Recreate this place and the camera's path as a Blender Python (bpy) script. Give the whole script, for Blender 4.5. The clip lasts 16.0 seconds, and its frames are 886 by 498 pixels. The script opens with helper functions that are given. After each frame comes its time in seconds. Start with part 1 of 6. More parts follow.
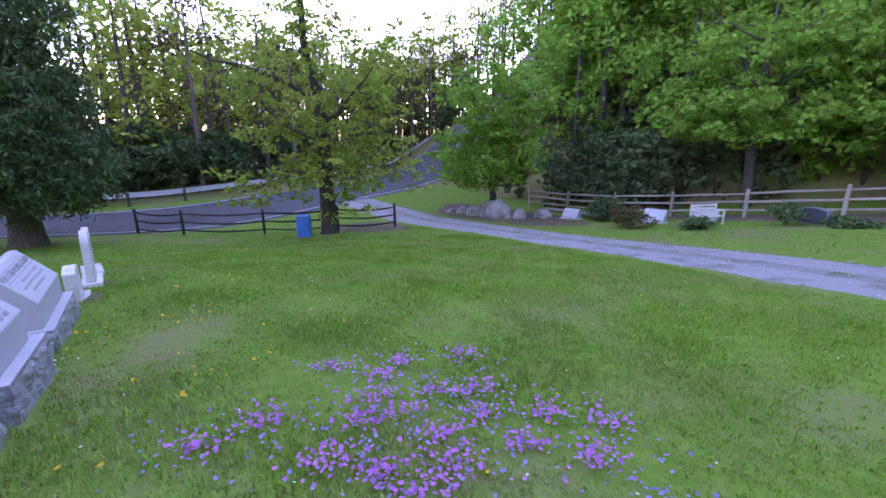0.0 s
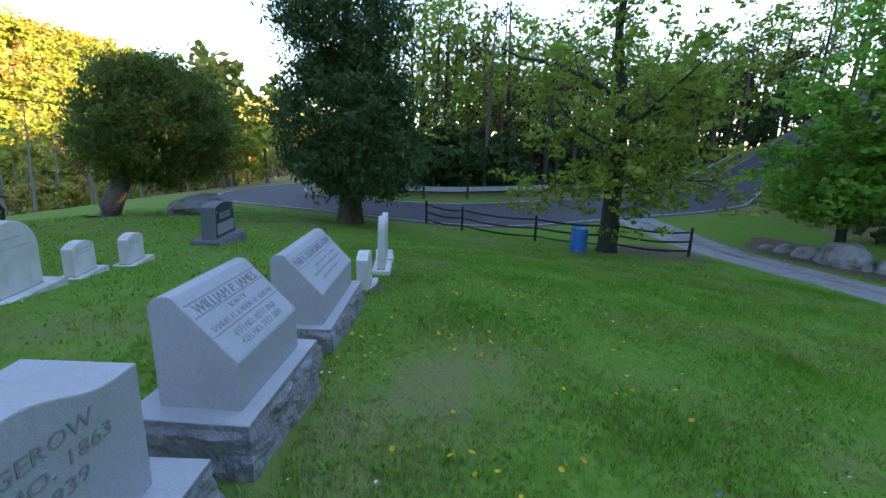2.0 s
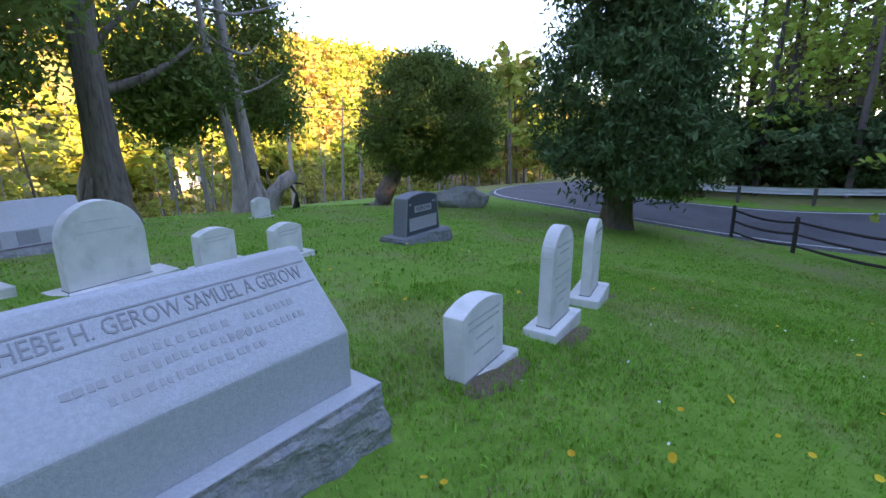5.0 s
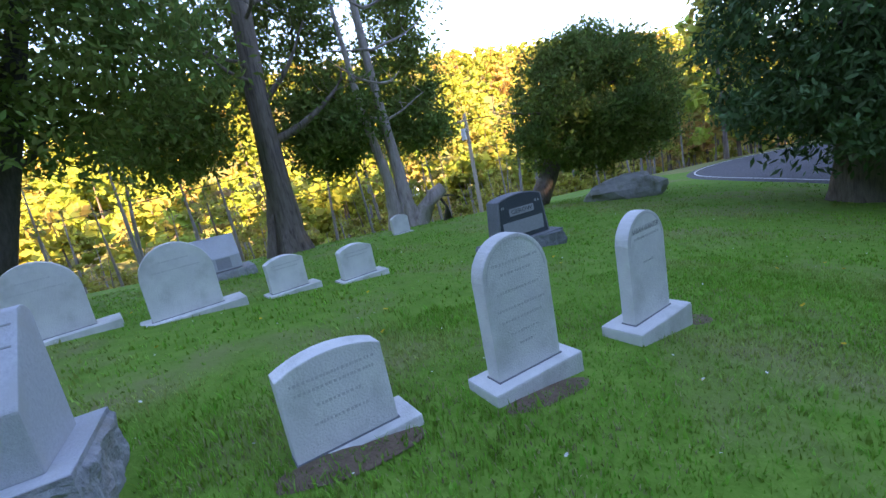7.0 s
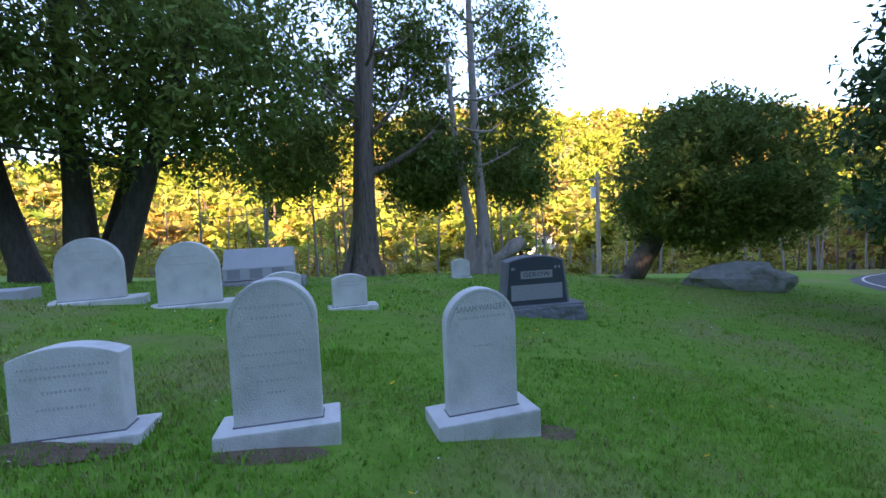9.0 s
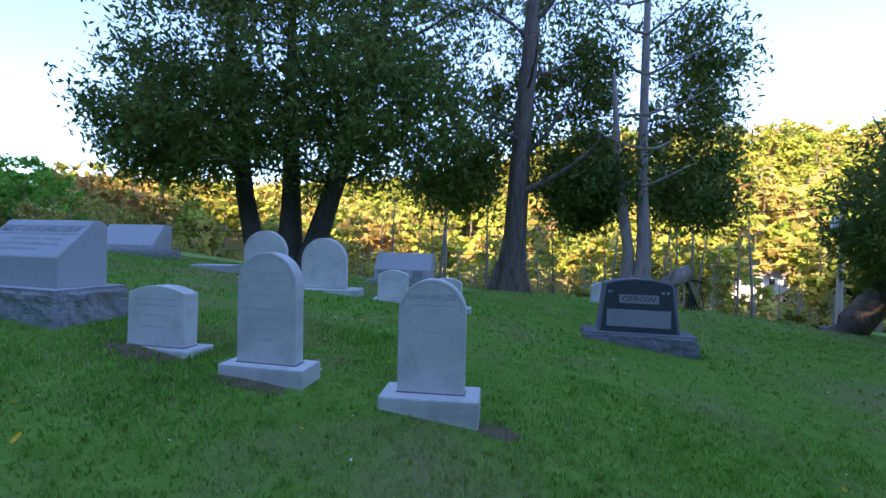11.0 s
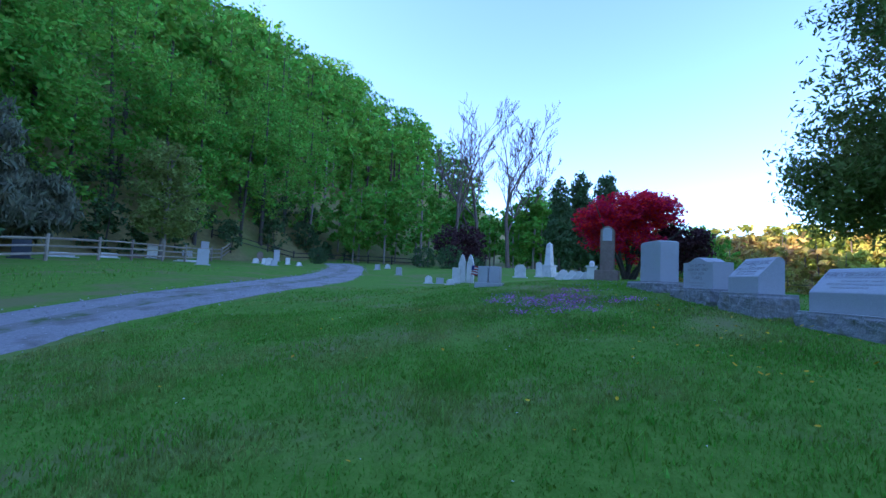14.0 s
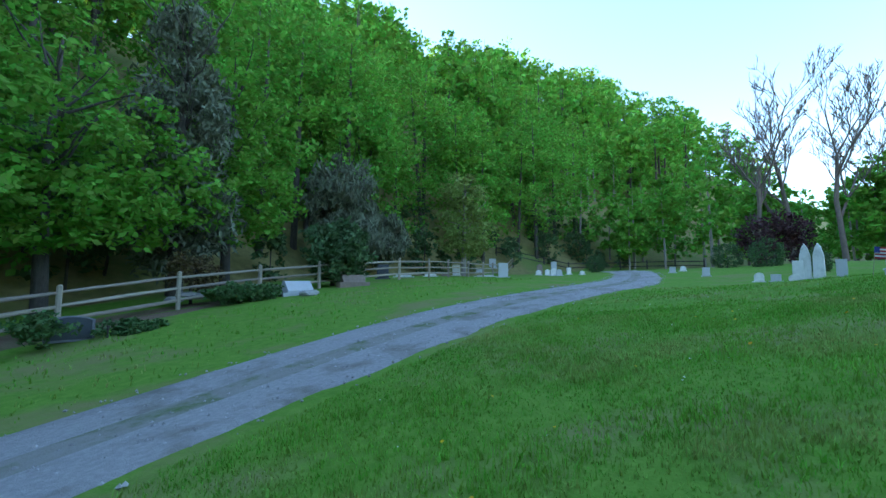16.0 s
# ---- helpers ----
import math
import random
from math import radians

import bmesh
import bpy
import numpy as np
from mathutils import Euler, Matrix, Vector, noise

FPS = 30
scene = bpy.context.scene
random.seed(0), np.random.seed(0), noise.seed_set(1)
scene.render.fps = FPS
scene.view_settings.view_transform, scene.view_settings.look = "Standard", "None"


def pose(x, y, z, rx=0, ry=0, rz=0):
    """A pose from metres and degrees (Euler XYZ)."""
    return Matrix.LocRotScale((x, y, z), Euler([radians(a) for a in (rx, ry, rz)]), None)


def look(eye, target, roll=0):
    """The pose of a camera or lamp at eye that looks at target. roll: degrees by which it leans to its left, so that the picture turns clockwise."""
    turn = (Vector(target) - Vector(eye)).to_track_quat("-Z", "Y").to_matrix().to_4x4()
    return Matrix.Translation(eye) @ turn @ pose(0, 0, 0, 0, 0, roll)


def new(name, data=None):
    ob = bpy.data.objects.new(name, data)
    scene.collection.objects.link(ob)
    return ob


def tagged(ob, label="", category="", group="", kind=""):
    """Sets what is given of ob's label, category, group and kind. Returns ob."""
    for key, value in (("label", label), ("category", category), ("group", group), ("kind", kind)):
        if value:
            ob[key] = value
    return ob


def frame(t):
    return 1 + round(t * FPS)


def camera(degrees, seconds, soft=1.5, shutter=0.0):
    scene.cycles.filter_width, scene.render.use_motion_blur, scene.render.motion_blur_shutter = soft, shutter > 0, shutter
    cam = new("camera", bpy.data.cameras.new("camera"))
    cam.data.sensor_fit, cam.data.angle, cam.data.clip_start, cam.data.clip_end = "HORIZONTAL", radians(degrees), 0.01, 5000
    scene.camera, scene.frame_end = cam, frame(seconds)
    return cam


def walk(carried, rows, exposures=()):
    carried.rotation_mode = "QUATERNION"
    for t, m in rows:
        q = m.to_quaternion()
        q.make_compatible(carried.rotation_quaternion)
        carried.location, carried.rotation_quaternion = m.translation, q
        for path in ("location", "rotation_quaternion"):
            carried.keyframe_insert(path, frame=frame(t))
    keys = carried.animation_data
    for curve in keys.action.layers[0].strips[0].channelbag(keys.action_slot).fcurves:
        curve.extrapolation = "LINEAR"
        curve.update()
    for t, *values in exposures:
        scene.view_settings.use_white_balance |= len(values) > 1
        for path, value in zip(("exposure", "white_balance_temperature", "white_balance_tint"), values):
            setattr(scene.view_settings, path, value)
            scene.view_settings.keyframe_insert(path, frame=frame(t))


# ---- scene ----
cam = camera(88.9, 16.0)
PATH = [
    (0, (-10.251, -1.115, 2.638), (-8.625, -2.158, 2.118), -0.3),
    (0.5, (-9.746, -1.018, 2.552), (-7.995, -1.821, 2.014), 1.1),
    (1, (-9.268, -1.015, 2.474), (-7.382, -1.426, 1.95), 1.3),
    (1.5, (-8.747, -1.011, 2.406), (-6.836, -1.346, 1.919), 4.0),
    (2, (-8.169, -0.975, 2.31), (-6.229, -0.991, 1.826), 1.8),
    (2.5, (-7.615, -0.905, 2.242), (-5.69, -0.703, 1.737), 1.3),
    (3, (-7.028, -0.942, 2.17), (-5.141, -0.428, 1.751), 4.1),
    (3.5, (-6.384, -1.015, 2.095), (-4.551, -0.365, 1.629), 3.6),
    (4, (-5.769, -1.221, 2.038), (-3.93, -0.586, 1.574), 1.4),
    (4.5, (-5.204, -1.314, 1.887), (-3.456, -0.463, 1.416), 1.6),
    (5, (-4.608, -1.465, 1.804), (-3.06, -0.3, 1.308), -1.0),
    (7.5, (-2.104, -2.383, 1.506), (-1.338, -0.563, 1.195), -10.6),
    (8, (-1.598, -2.605, 1.47), (-0.871, -0.752, 1.282), -7.0),
    (10.5, (0.512, -2.774, 1.18), (0.15, -0.809, 1.078), 0.2),
    (11, (0.855, -2.924, 1.163), (0.338, -0.992, 1.142), 1.4),
    (11.5, (1.129, -3.074, 1.154), (0.258, -1.276, 1.235), 2.4),
    (12, (1.276, -3.36, 1.2), (0.093, -1.753, 1.328), 0.1),
    (12.5, (1.296, -3.79, 1.156), (-0.166, -2.433, 1.306), -1.4),
    (13, (1.374, -4.469, 1.139), (-0.446, -3.658, 1.31), 0.4),
    (13.5, (1.444, -5.058, 1.029), (-0.496, -4.595, 1.181), 1.2),
    (14, (1.46, -5.675, 0.893), (-0.529, -5.52, 1.031), 2.6),
    (14.5, (1.513, -6.173, 0.765), (-0.484, -6.207, 0.87), 2.2),
    (15, (1.513, -6.701, 0.691), (-0.454, -7.05, 0.78), 2.2),
    (15.5, (1.603, -7.272, 0.577), (-0.274, -7.925, 0.803), 3.7),
    (16, (1.692, -7.942, 0.445), (-0.082, -8.849, 0.618), -0.2),
]
EXPOSURES = [(0.0, 3.25, 7700, 56), (1.0, 2.72, 7800, 36), (1.6, 2.5, 7600, 20), (2.5, 2.5, 7900, 22), (5.0, 2.8, 7800, 30), (8.0, 2.55, 7400, 26), (10.5, 2.2, 6700, 26),
             (12.0, 1.97, 5500, 35), (14.5, 2.02, 5450, 19), (15.5, 2.12, 5650, 9), (16.0, 2.47, 6900, 1)]
walk(cam, [(t, look(eye, target, roll)) for t, eye, target, roll in PATH], EXPOSURES)

# ---------------------------------------------------------------- light
SUN_ELEV, SUN_AZ = 23.5, 186.0   # degrees; azimuth measured from +y towards +x
world = bpy.data.worlds.new("sky_world")
scene.world = world
world.use_nodes = True
wn = world.node_tree.nodes
sky = wn.new("ShaderNodeTexSky")
sky.sky_type = 'NISHITA'
sky.sun_disc = False
sky.sun_elevation = radians(SUN_ELEV)
sky.sun_rotation = radians(SUN_AZ)
sky.altitude = 1500
sky.air_density, sky.dust_density, sky.ozone_density = 1.0, 0.15, 2.4
wn["Background"].inputs[1].default_value = 0.15
world.node_tree.links.new(sky.outputs[0], wn["Background"].inputs[0])
sun_data = bpy.data.lights.new("sun", 'SUN')
sun_data.energy, sun_data.angle, sun_data.color = 5.0, radians(0.6), (1.0, 0.78, 0.46)
sun = new("sun", sun_data)
sd = Vector((math.sin(radians(SUN_AZ)) * math.cos(radians(SUN_ELEV)),
             math.cos(radians(SUN_AZ)) * math.cos(radians(SUN_ELEV)), math.sin(radians(SUN_ELEV))))
sun.matrix_world = look(sd * 80, (0, 0, 0))

rng = np.random.default_rng(7)

# ---------------------------------------------------------------- materials


def mat(name, c1, c2=None, scale=6.0, rough=0.8, bump=0.0, bscale=40.0, metal=0.0, c3=None, scale3=1.2, island=0.0,
        objvar=0.0, trans=0.0, spec=0.4, stretch=(1, 1, 1), space="Object"):
    m = bpy.data.materials.new(name)
    m.use_nodes = True
    nt = m.node_tree
    n, l = nt.nodes, nt.links
    b = n["Principled BSDF"]
    b.inputs["Roughness"].default_value = rough
    b.inputs["Metallic"].default_value = metal
    b.inputs["Specular IOR Level"].default_value = spec
    tc = n.new("ShaderNodeTexCoord")
    mp = n.new("ShaderNodeMapping")
    mp.inputs["Scale"].default_value = stretch
    if space == "World":
        geo = n.new("ShaderNodeNewGeometry")
        l.new(geo.outputs["Position"], mp.inputs["Vector"])
    else:
        l.new(tc.outputs["Object"], mp.inputs["Vector"])
    col = None

    def ramp(sc, lo, hi, detail=6.0):
        t = n.new("ShaderNodeTexNoise")
        t.inputs["Scale"].default_value = sc
        t.inputs["Detail"].default_value = detail
        t.inputs["Roughness"].default_value = 0.65
        l.new(mp.outputs[0], t.inputs["Vector"])
        r = n.new("ShaderNodeMapRange")
        r.inputs["From Min"].default_value, r.inputs["From Max"].default_value = lo, hi
        l.new(t.outputs["Fac"], r.inputs["Value"])
        return r.outputs[0]

    def mix(fac, a, c, blend='MIX'):
        x = n.new("ShaderNodeMix")
        x.data_type, x.blend_type = 'RGBA', blend
        if isinstance(fac, float):
            x.inputs["Factor"].default_value = fac
        else:
            l.new(fac, x.inputs["Factor"])
        for sock, v in ((x.inputs[6], a), (x.inputs[7], c)):
            if isinstance(v, tuple):
                sock.default_value = (*v, 1)
            else:
                l.new(v, sock)
        return x.outputs[2]

    col = c1
    if c2:
        col = mix(ramp(scale, 0.35, 0.65), c1, c2)
    if c3:
        col = mix(ramp(scale3, 0.5, 0.66), col, c3)
    if island or objvar:
        if isinstance(col, tuple):
            col = mix(0.0, col, col)
        hsv = n.new("ShaderNodeHueSaturation")
        l.new(col, hsv.inputs["Color"])
        src = None
        if island:
            geo2 = n.new("ShaderNodeNewGeometry")
            src, amp = geo2.outputs["Random Per Island"], island
        else:
            oi = n.new("ShaderNodeObjectInfo")
            src, amp = oi.outputs["Random"], objvar
        for sock, f in (("Value", 1.0), ("Hue", 0.07)):
            r = n.new("ShaderNodeMapRange")
            mid = 1.0 if sock == "Value" else 0.5
            r.inputs["To Min"].default_value, r.inputs["To Max"].default_value = mid - amp * f, mid + amp * f
            l.new(src, r.inputs["Value"])
            l.new(r.outputs[0], hsv.inputs[sock])
        col = hsv.outputs[0]
    if isinstance(col, tuple):
        b.inputs["Base Color"].default_value = (*col, 1)
    else:
        l.new(col, b.inputs["Base Color"])
    if bump:
        t = n.new("ShaderNodeTexNoise")
        t.inputs["Scale"].default_value, t.inputs["Detail"].default_value = bscale, 8.0
        l.new(mp.outputs[0], t.inputs["Vector"])
        bp = n.new("ShaderNodeBump")
        bp.inputs["Strength"].default_value, bp.inputs["Distance"].default_value = min(1.0, bump), 0.02
        l.new(t.outputs["Fac"], bp.inputs["Height"])
        l.new(bp.outputs[0], b.inputs["Normal"])
    if trans:
        tr = n.new("ShaderNodeBsdfTranslucent")
        if isinstance(col, tuple):
            tr.inputs["Color"].default_value = (*col, 1)
        else:
            l.new(col, tr.inputs["Color"])
        ms = n.new("ShaderNodeMixShader")
        ms.inputs[0].default_value = trans
        l.new(b.outputs[0], ms.inputs[1])
        l.new(tr.outputs[0], ms.inputs[2])
        l.new(ms.outputs[0], n["Material Output"].inputs["Surface"])
    return m


M_GROUND = mat("lawn_soil", (0.088, 0.206, 0.025), (0.144, 0.275, 0.044), 5.0, 0.95, 0.8, 25, c3=(0.195, 0.205, 0.080), scale3=0.45, spec=0.1, space="World")
M_GRASS = mat("grass_blades", (0.116, 0.310, 0.028), (0.202, 0.419, 0.054), 0.9, 0.7, island=0.35, trans=0.35, spec=0.25, c3=(0.326, 0.372, 0.109), scale3=0.5)
M_STRAW = mat("dry_grass", (0.34, 0.30, 0.17), (0.24, 0.22, 0.11), 3, 0.8, island=0.3, trans=0.2, spec=0.2)
M_GRAVEL = mat("gravel", (0.27, 0.265, 0.27), (0.36, 0.35, 0.35), 14, 0.95, 1.0, 60, c3=(0.20, 0.19, 0.17), scale3=1.1, spec=0.2, space="World")
M_LITTER = mat("leaf_litter", (0.182, 0.168, 0.070), (0.266, 0.238, 0.098), 2.0, 0.95, 0.8, 12, c3=(0.140, 0.196, 0.056), scale3=0.12, spec=0.1, space="World")
M_GRAVELMID = mat("gravel_middle_strip", (0.23, 0.225, 0.20), (0.27, 0.265, 0.25), 5, 0.95, 1.0, 45, c3=(0.10, 0.15, 0.05), scale3=1.4, spec=0.2, space="World")
M_PEBBLE = mat("pebbles", (0.36, 0.35, 0.35), None, rough=0.9, island=0.35)
M_ASPHALT = mat("asphalt", (0.075, 0.075, 0.085), (0.095, 0.095, 0.10), 30, 0.8, 0.6, 120, c3=(0.06, 0.06, 0.065), scale3=0.4, spec=0.4, space="World")
M_ROADLINE = mat("road_paint", (0.7, 0.7, 0.68), (0.45, 0.45, 0.44), 9, 0.7)
M_DIRT = mat("leaf_mulch_soil", (0.13, 0.085, 0.055), (0.19, 0.13, 0.09), 7, 0.95, 1.0, 30, c3=(0.09, 0.10, 0.04), scale3=0.8, space="World")
M_MARBLE = mat("weathered_marble", (0.707, 0.707, 0.684), (0.604, 0.604, 0.593), 5, 0.75, 0.35, 90, c3=(0.490, 0.502, 0.467), scale3=2.2, objvar=0.05)
M_MARBLEEDGE = mat("marble_carving", (0.55, 0.55, 0.54), (0.47, 0.47, 0.47), 8, 0.85, 0.3, 60)
M_GRANITE = mat("grey_granite", (0.484, 0.506, 0.528), (0.396, 0.418, 0.440), 60, 0.7, 0.25, 140, c3=(0.418, 0.429, 0.429), scale3=3.0)
M_GRANITEROCK = mat("rock_faced_granite", (0.36, 0.37, 0.38), (0.22, 0.23, 0.25), 14, 0.85, 1.0, 35, c3=(0.29, 0.28, 0.26), scale3=5)
M_LETTERSHADE = mat("incised_letter_shade", (0.25, 0.255, 0.265), (0.30, 0.30, 0.31), 20, 0.9)
M_LETTERSHADESOFT = mat("worn_letter_shade", (0.33, 0.34, 0.345), (0.40, 0.40, 0.40), 20, 0.9)
M_RULESHADE = mat("carved_rule", (0.26, 0.27, 0.27), (0.31, 0.31, 0.31), 20, 0.9)
M_DARKSTONE = mat("polished_dark_granite", (0.045, 0.055, 0.07), (0.07, 0.08, 0.095), 120, 0.25, 0.0, spec=0.5)
M_DARKSIDE = mat("rough_dark_granite", (0.15, 0.16, 0.18), (0.21, 0.22, 0.24), 40, 0.85, 0.7, 60)
M_STEEL = mat("dull_grey_panel", (0.30, 0.31, 0.33), (0.25, 0.26, 0.28), 30, 0.6)
M_BROWNSTONE = mat("brownstone", (0.20, 0.15, 0.12), (0.26, 0.20, 0.16), 9, 0.85, 0.6, 40)
M_BARK = mat("cedar_bark", (0.15, 0.12, 0.10), (0.23, 0.19, 0.165), 5, 0.95, 1.0, 14, stretch=(4, 4, 0.5), c3=(0.09, 0.07, 0.06), scale3=3)
M_BARKGREY = mat("bare_grey_wood", (0.432, 0.372, 0.336), (0.312, 0.264, 0.240), 5, 0.9, 1.0, 14, stretch=(4, 4, 0.5), c3=(0.216, 0.180, 0.156), scale3=2)
M_BARKDARK = mat("dark_bark", (0.055, 0.048, 0.042), (0.10, 0.09, 0.08), 6, 0.95, 1.0, 18, stretch=(3, 3, 0.6))
M_BARKPALE = mat("pale_bark", (0.30, 0.27, 0.24), (0.22, 0.19, 0.17), 5, 0.95, 0.8, 12, stretch=(3, 3, 0.6))
M_TWIG = mat("twigs", (0.136, 0.104, 0.092), (0.184, 0.144, 0.128), 4, 0.9)
M_CUTWOOD = mat("cut_wood", (0.40, 0.31, 0.23), (0.28, 0.21, 0.16), 8, 0.9, 0.6, 30)
M_CEDARLEAF = mat("cedar_foliage", (0.118, 0.205, 0.055), (0.205, 0.250, 0.062), 0.5, 0.7, island=0.35, trans=0.4, spec=0.2)
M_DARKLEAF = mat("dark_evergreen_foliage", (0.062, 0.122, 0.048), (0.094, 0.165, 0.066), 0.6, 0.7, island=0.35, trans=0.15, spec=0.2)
M_YOUNGLEAF = mat("young_leaves", (0.221, 0.344, 0.048), (0.304, 0.386, 0.068), 0.6, 0.6, island=0.3, trans=0.45, spec=0.25)
M_MAPLELEAF = mat("bright_maple_leaves", (0.119, 0.329, 0.035), (0.182, 0.378, 0.056), 0.6, 0.6, island=0.3, trans=0.45, spec=0.25)
M_WOODLEAF = mat("woodland_leaves", (0.104, 0.302, 0.041), (0.189, 0.406, 0.057), 0.25, 0.65, island=0.35, trans=0.4, spec=0.2)
M_PALELEAF = mat("pale_tree_leaves", (0.276, 0.345, 0.103), (0.207, 0.299, 0.081), 0.6, 0.65, island=0.3, trans=0.4, spec=0.2)
M_GREYLEAF = mat("grey_weeping_twigs", (0.102, 0.126, 0.082), (0.145, 0.165, 0.108), 0.6, 0.85, island=0.35, trans=0.1)
M_HILLLEAF = mat("hillside_spring_leaves", (0.400, 0.405, 0.066), (0.255, 0.340, 0.060), 0.035, 0.75, island=0.35, trans=0.35, spec=0.15, c3=(0.582, 0.356, 0.147), scale3=0.06)
M_VALLEYLEAF = mat("valley_scrub_leaves", (0.360, 0.318, 0.060), (0.250, 0.275, 0.055), 0.12, 0.75, island=0.35, trans=0.4, spec=0.15, c3=(0.540, 0.360, 0.180), scale3=0.2)
M_REDLEAF = mat("red_maple_leaves", (0.80, 0.025, 0.10), (0.66, 0.022, 0.08), 1.2, 0.6, island=0.3, trans=0.4, spec=0.25)
M_PURPLELEAF = mat("purple_leaves", (0.075, 0.022, 0.03), (0.05, 0.02, 0.025), 1.2, 0.6, island=0.3, trans=0.2)
M_REDBUSH = mat("rusty_shrub_leaves", (0.13, 0.085, 0.035), (0.09, 0.08, 0.03), 2.0, 0.7, island=0.35, trans=0.25)
M_PHLOX = mat("phlox_petals", (0.667, 0.240, 0.600), (0.575, 0.180, 0.520), 2.0, 0.7, island=0.25, trans=0.3)
M_PHLOXBLUE = mat("pale_phlox_petals", (0.37, 0.30, 0.62), (0.30, 0.25, 0.5), 2.0, 0.7, island=0.25, trans=0.3)
M_DANDELION = mat("dandelion_yellow", (0.75, 0.47, 0.015), None, rough=0.7, island=0.15, trans=0.2)
M_WHITEFLOWER = mat("white_flower", (0.75, 0.76, 0.72), None, rough=0.7, island=0.1, trans=0.2)
M_RAIL = mat("weathered_split_rail", (0.36, 0.31, 0.24), (0.27, 0.24, 0.20), 4, 0.9, 0.9, 20, stretch=(0.6, 5, 5), objvar=0.2)
M_RAILDARK = mat("dark_stained_rail", (0.035, 0.03, 0.03), (0.06, 0.052, 0.05), 5, 0.9, 0.8, 20, stretch=(0.6, 5, 5), objvar=0.2)
M_GALV = mat("galvanised_steel", (0.62, 0.64, 0.66), (0.52, 0.54, 0.56), 5, 0.45, 0.1, 30, metal=0.15)
M_BARREL = mat("blue_plastic", (0.012, 0.20, 0.62), (0.02, 0.24, 0.68), 4, 0.4, spec=0.5)
M_BOULDER = mat("boulder_stone", (0.27, 0.27, 0.26), (0.36, 0.36, 0.34), 4, 0.9, 0.9, 18, c3=(0.16, 0.17, 0.12), scale3=1.8)
M_POLE = mat("pole_wood", (0.42, 0.36, 0.28), (0.33, 0.28, 0.22), 3, 0.85, 0.5, 12, stretch=(4, 4, 0.4))
M_WIRE = mat("wire", (0.03, 0.03, 0.03), None, rough=0.6)
M_BENCH = mat("pale_painted_wood", (0.62, 0.60, 0.54), (0.50, 0.48, 0.43), 6, 0.75, 0.4, 30)
M_FLAGRED = mat("flag_red", (0.42, 0.03, 0.05), None, rough=0.8)
M_FLAGWHITE = mat("flag_white", (0.75, 0.74, 0.74), None, rough=0.8)
M_FLAGBLUE = mat("flag_blue", (0.035, 0.05, 0.22), None, rough=0.8)
M_HOUSE = mat("white_siding", (0.78, 0.76, 0.72), (0.70, 0.68, 0.65), 3, 0.8)
M_ROOF = mat("shingle_roof", (0.16, 0.14, 0.13), (0.22, 0.19, 0.17), 8, 0.9)
M_GLASS = mat("dark_pane", (0.05, 0.06, 0.07), None, rough=0.1, spec=0.6)
M_HERB = mat("herb_leaves", (0.07, 0.16, 0.05), (0.11, 0.20, 0.07), 3, 0.7, island=0.35, trans=0.35)

# ---------------------------------------------------------------- terrain
MOUNDS = [(-12, 2, 6, 1.073), (-4, -10, 6, -0.251), (8, -8, 7, 0.164), (-40, 12, 18, 1.620), (-40, -26, 18, -1.266), (0, 8, 8, 0.391), (12, -25, 12, -2.584), (30, 8, 16, 0.511), (-1, -1, 3.5, 0.343), (-14, -24, 9, -0.672), (12, -4, 6, -0.871), (-22, -6, 9, -0.680), (-75, -5, 25, -0.422), (0, -16, 5, -0.217), (-9, -22, 6, 0.042), (4, -22, 6, -0.230), (-20, -18, 8, 0.557), (3, 10, 5, 0.346), (9, 10, 5, 0.070)]


def smooth(v, a, b):
    q = np.clip((v - a) / (b - a), 0, 1)
    return q * q * (3 - 2 * q)


def turned_west(x, y):
    """Coordinates along the western boundary, which runs a little askew to the grave rows."""
    u, v = x - 1.51, y + 6.17
    return 0.8 + 0.9907 * u + 0.1357 * v, -6.65 - 0.1357 * u + 0.9907 * v


def woodside(x, y):
    """How far a place lies inside the southern and south-western woods; negative outside."""
    x, y = turned_west(x, y)
    a, b = -(y + 25.0), -(x + 36) * 0.56 - (y + 24) * 0.83
    return np.maximum(a, b) + 1.5 * np.exp(-np.abs(a - b) / 4) - 2.0


def ground(x, y):
    """Height of the land: the burial knoll, the wooded slope to the south and the valley with its far hillside."""
    x, y = np.asarray(x, float), np.asarray(y, float)
    z = -0.5458 + -0.05156 * np.clip(x, -85, 40) + -0.05436 * np.clip(y, -32, 30)
    for a, b, r, h in MOUNDS:
        z = z + h * np.exp(-((x - a) ** 2 + (y - b) ** 2) / (2 * r * r))
    z = z + 68 * np.tanh(np.maximum(0, woodside(x, y)) / 85) * (1 - smooth(x + (y + 25) * 0.7, 8, 50))
    z = z + 10 * smooth(-x, 66, 190)
    z = z - 5.0 * smooth(y, 19, 38) * smooth(x, -75, -30)
    z = z + 45 * smooth(y, 48, 190) * (0.16 + 0.84 * smooth(x, -120, 40))
    return z


def gz(x, y):
    return float(ground(x, y))


# ---------------------------------------------------------------- mesh helpers


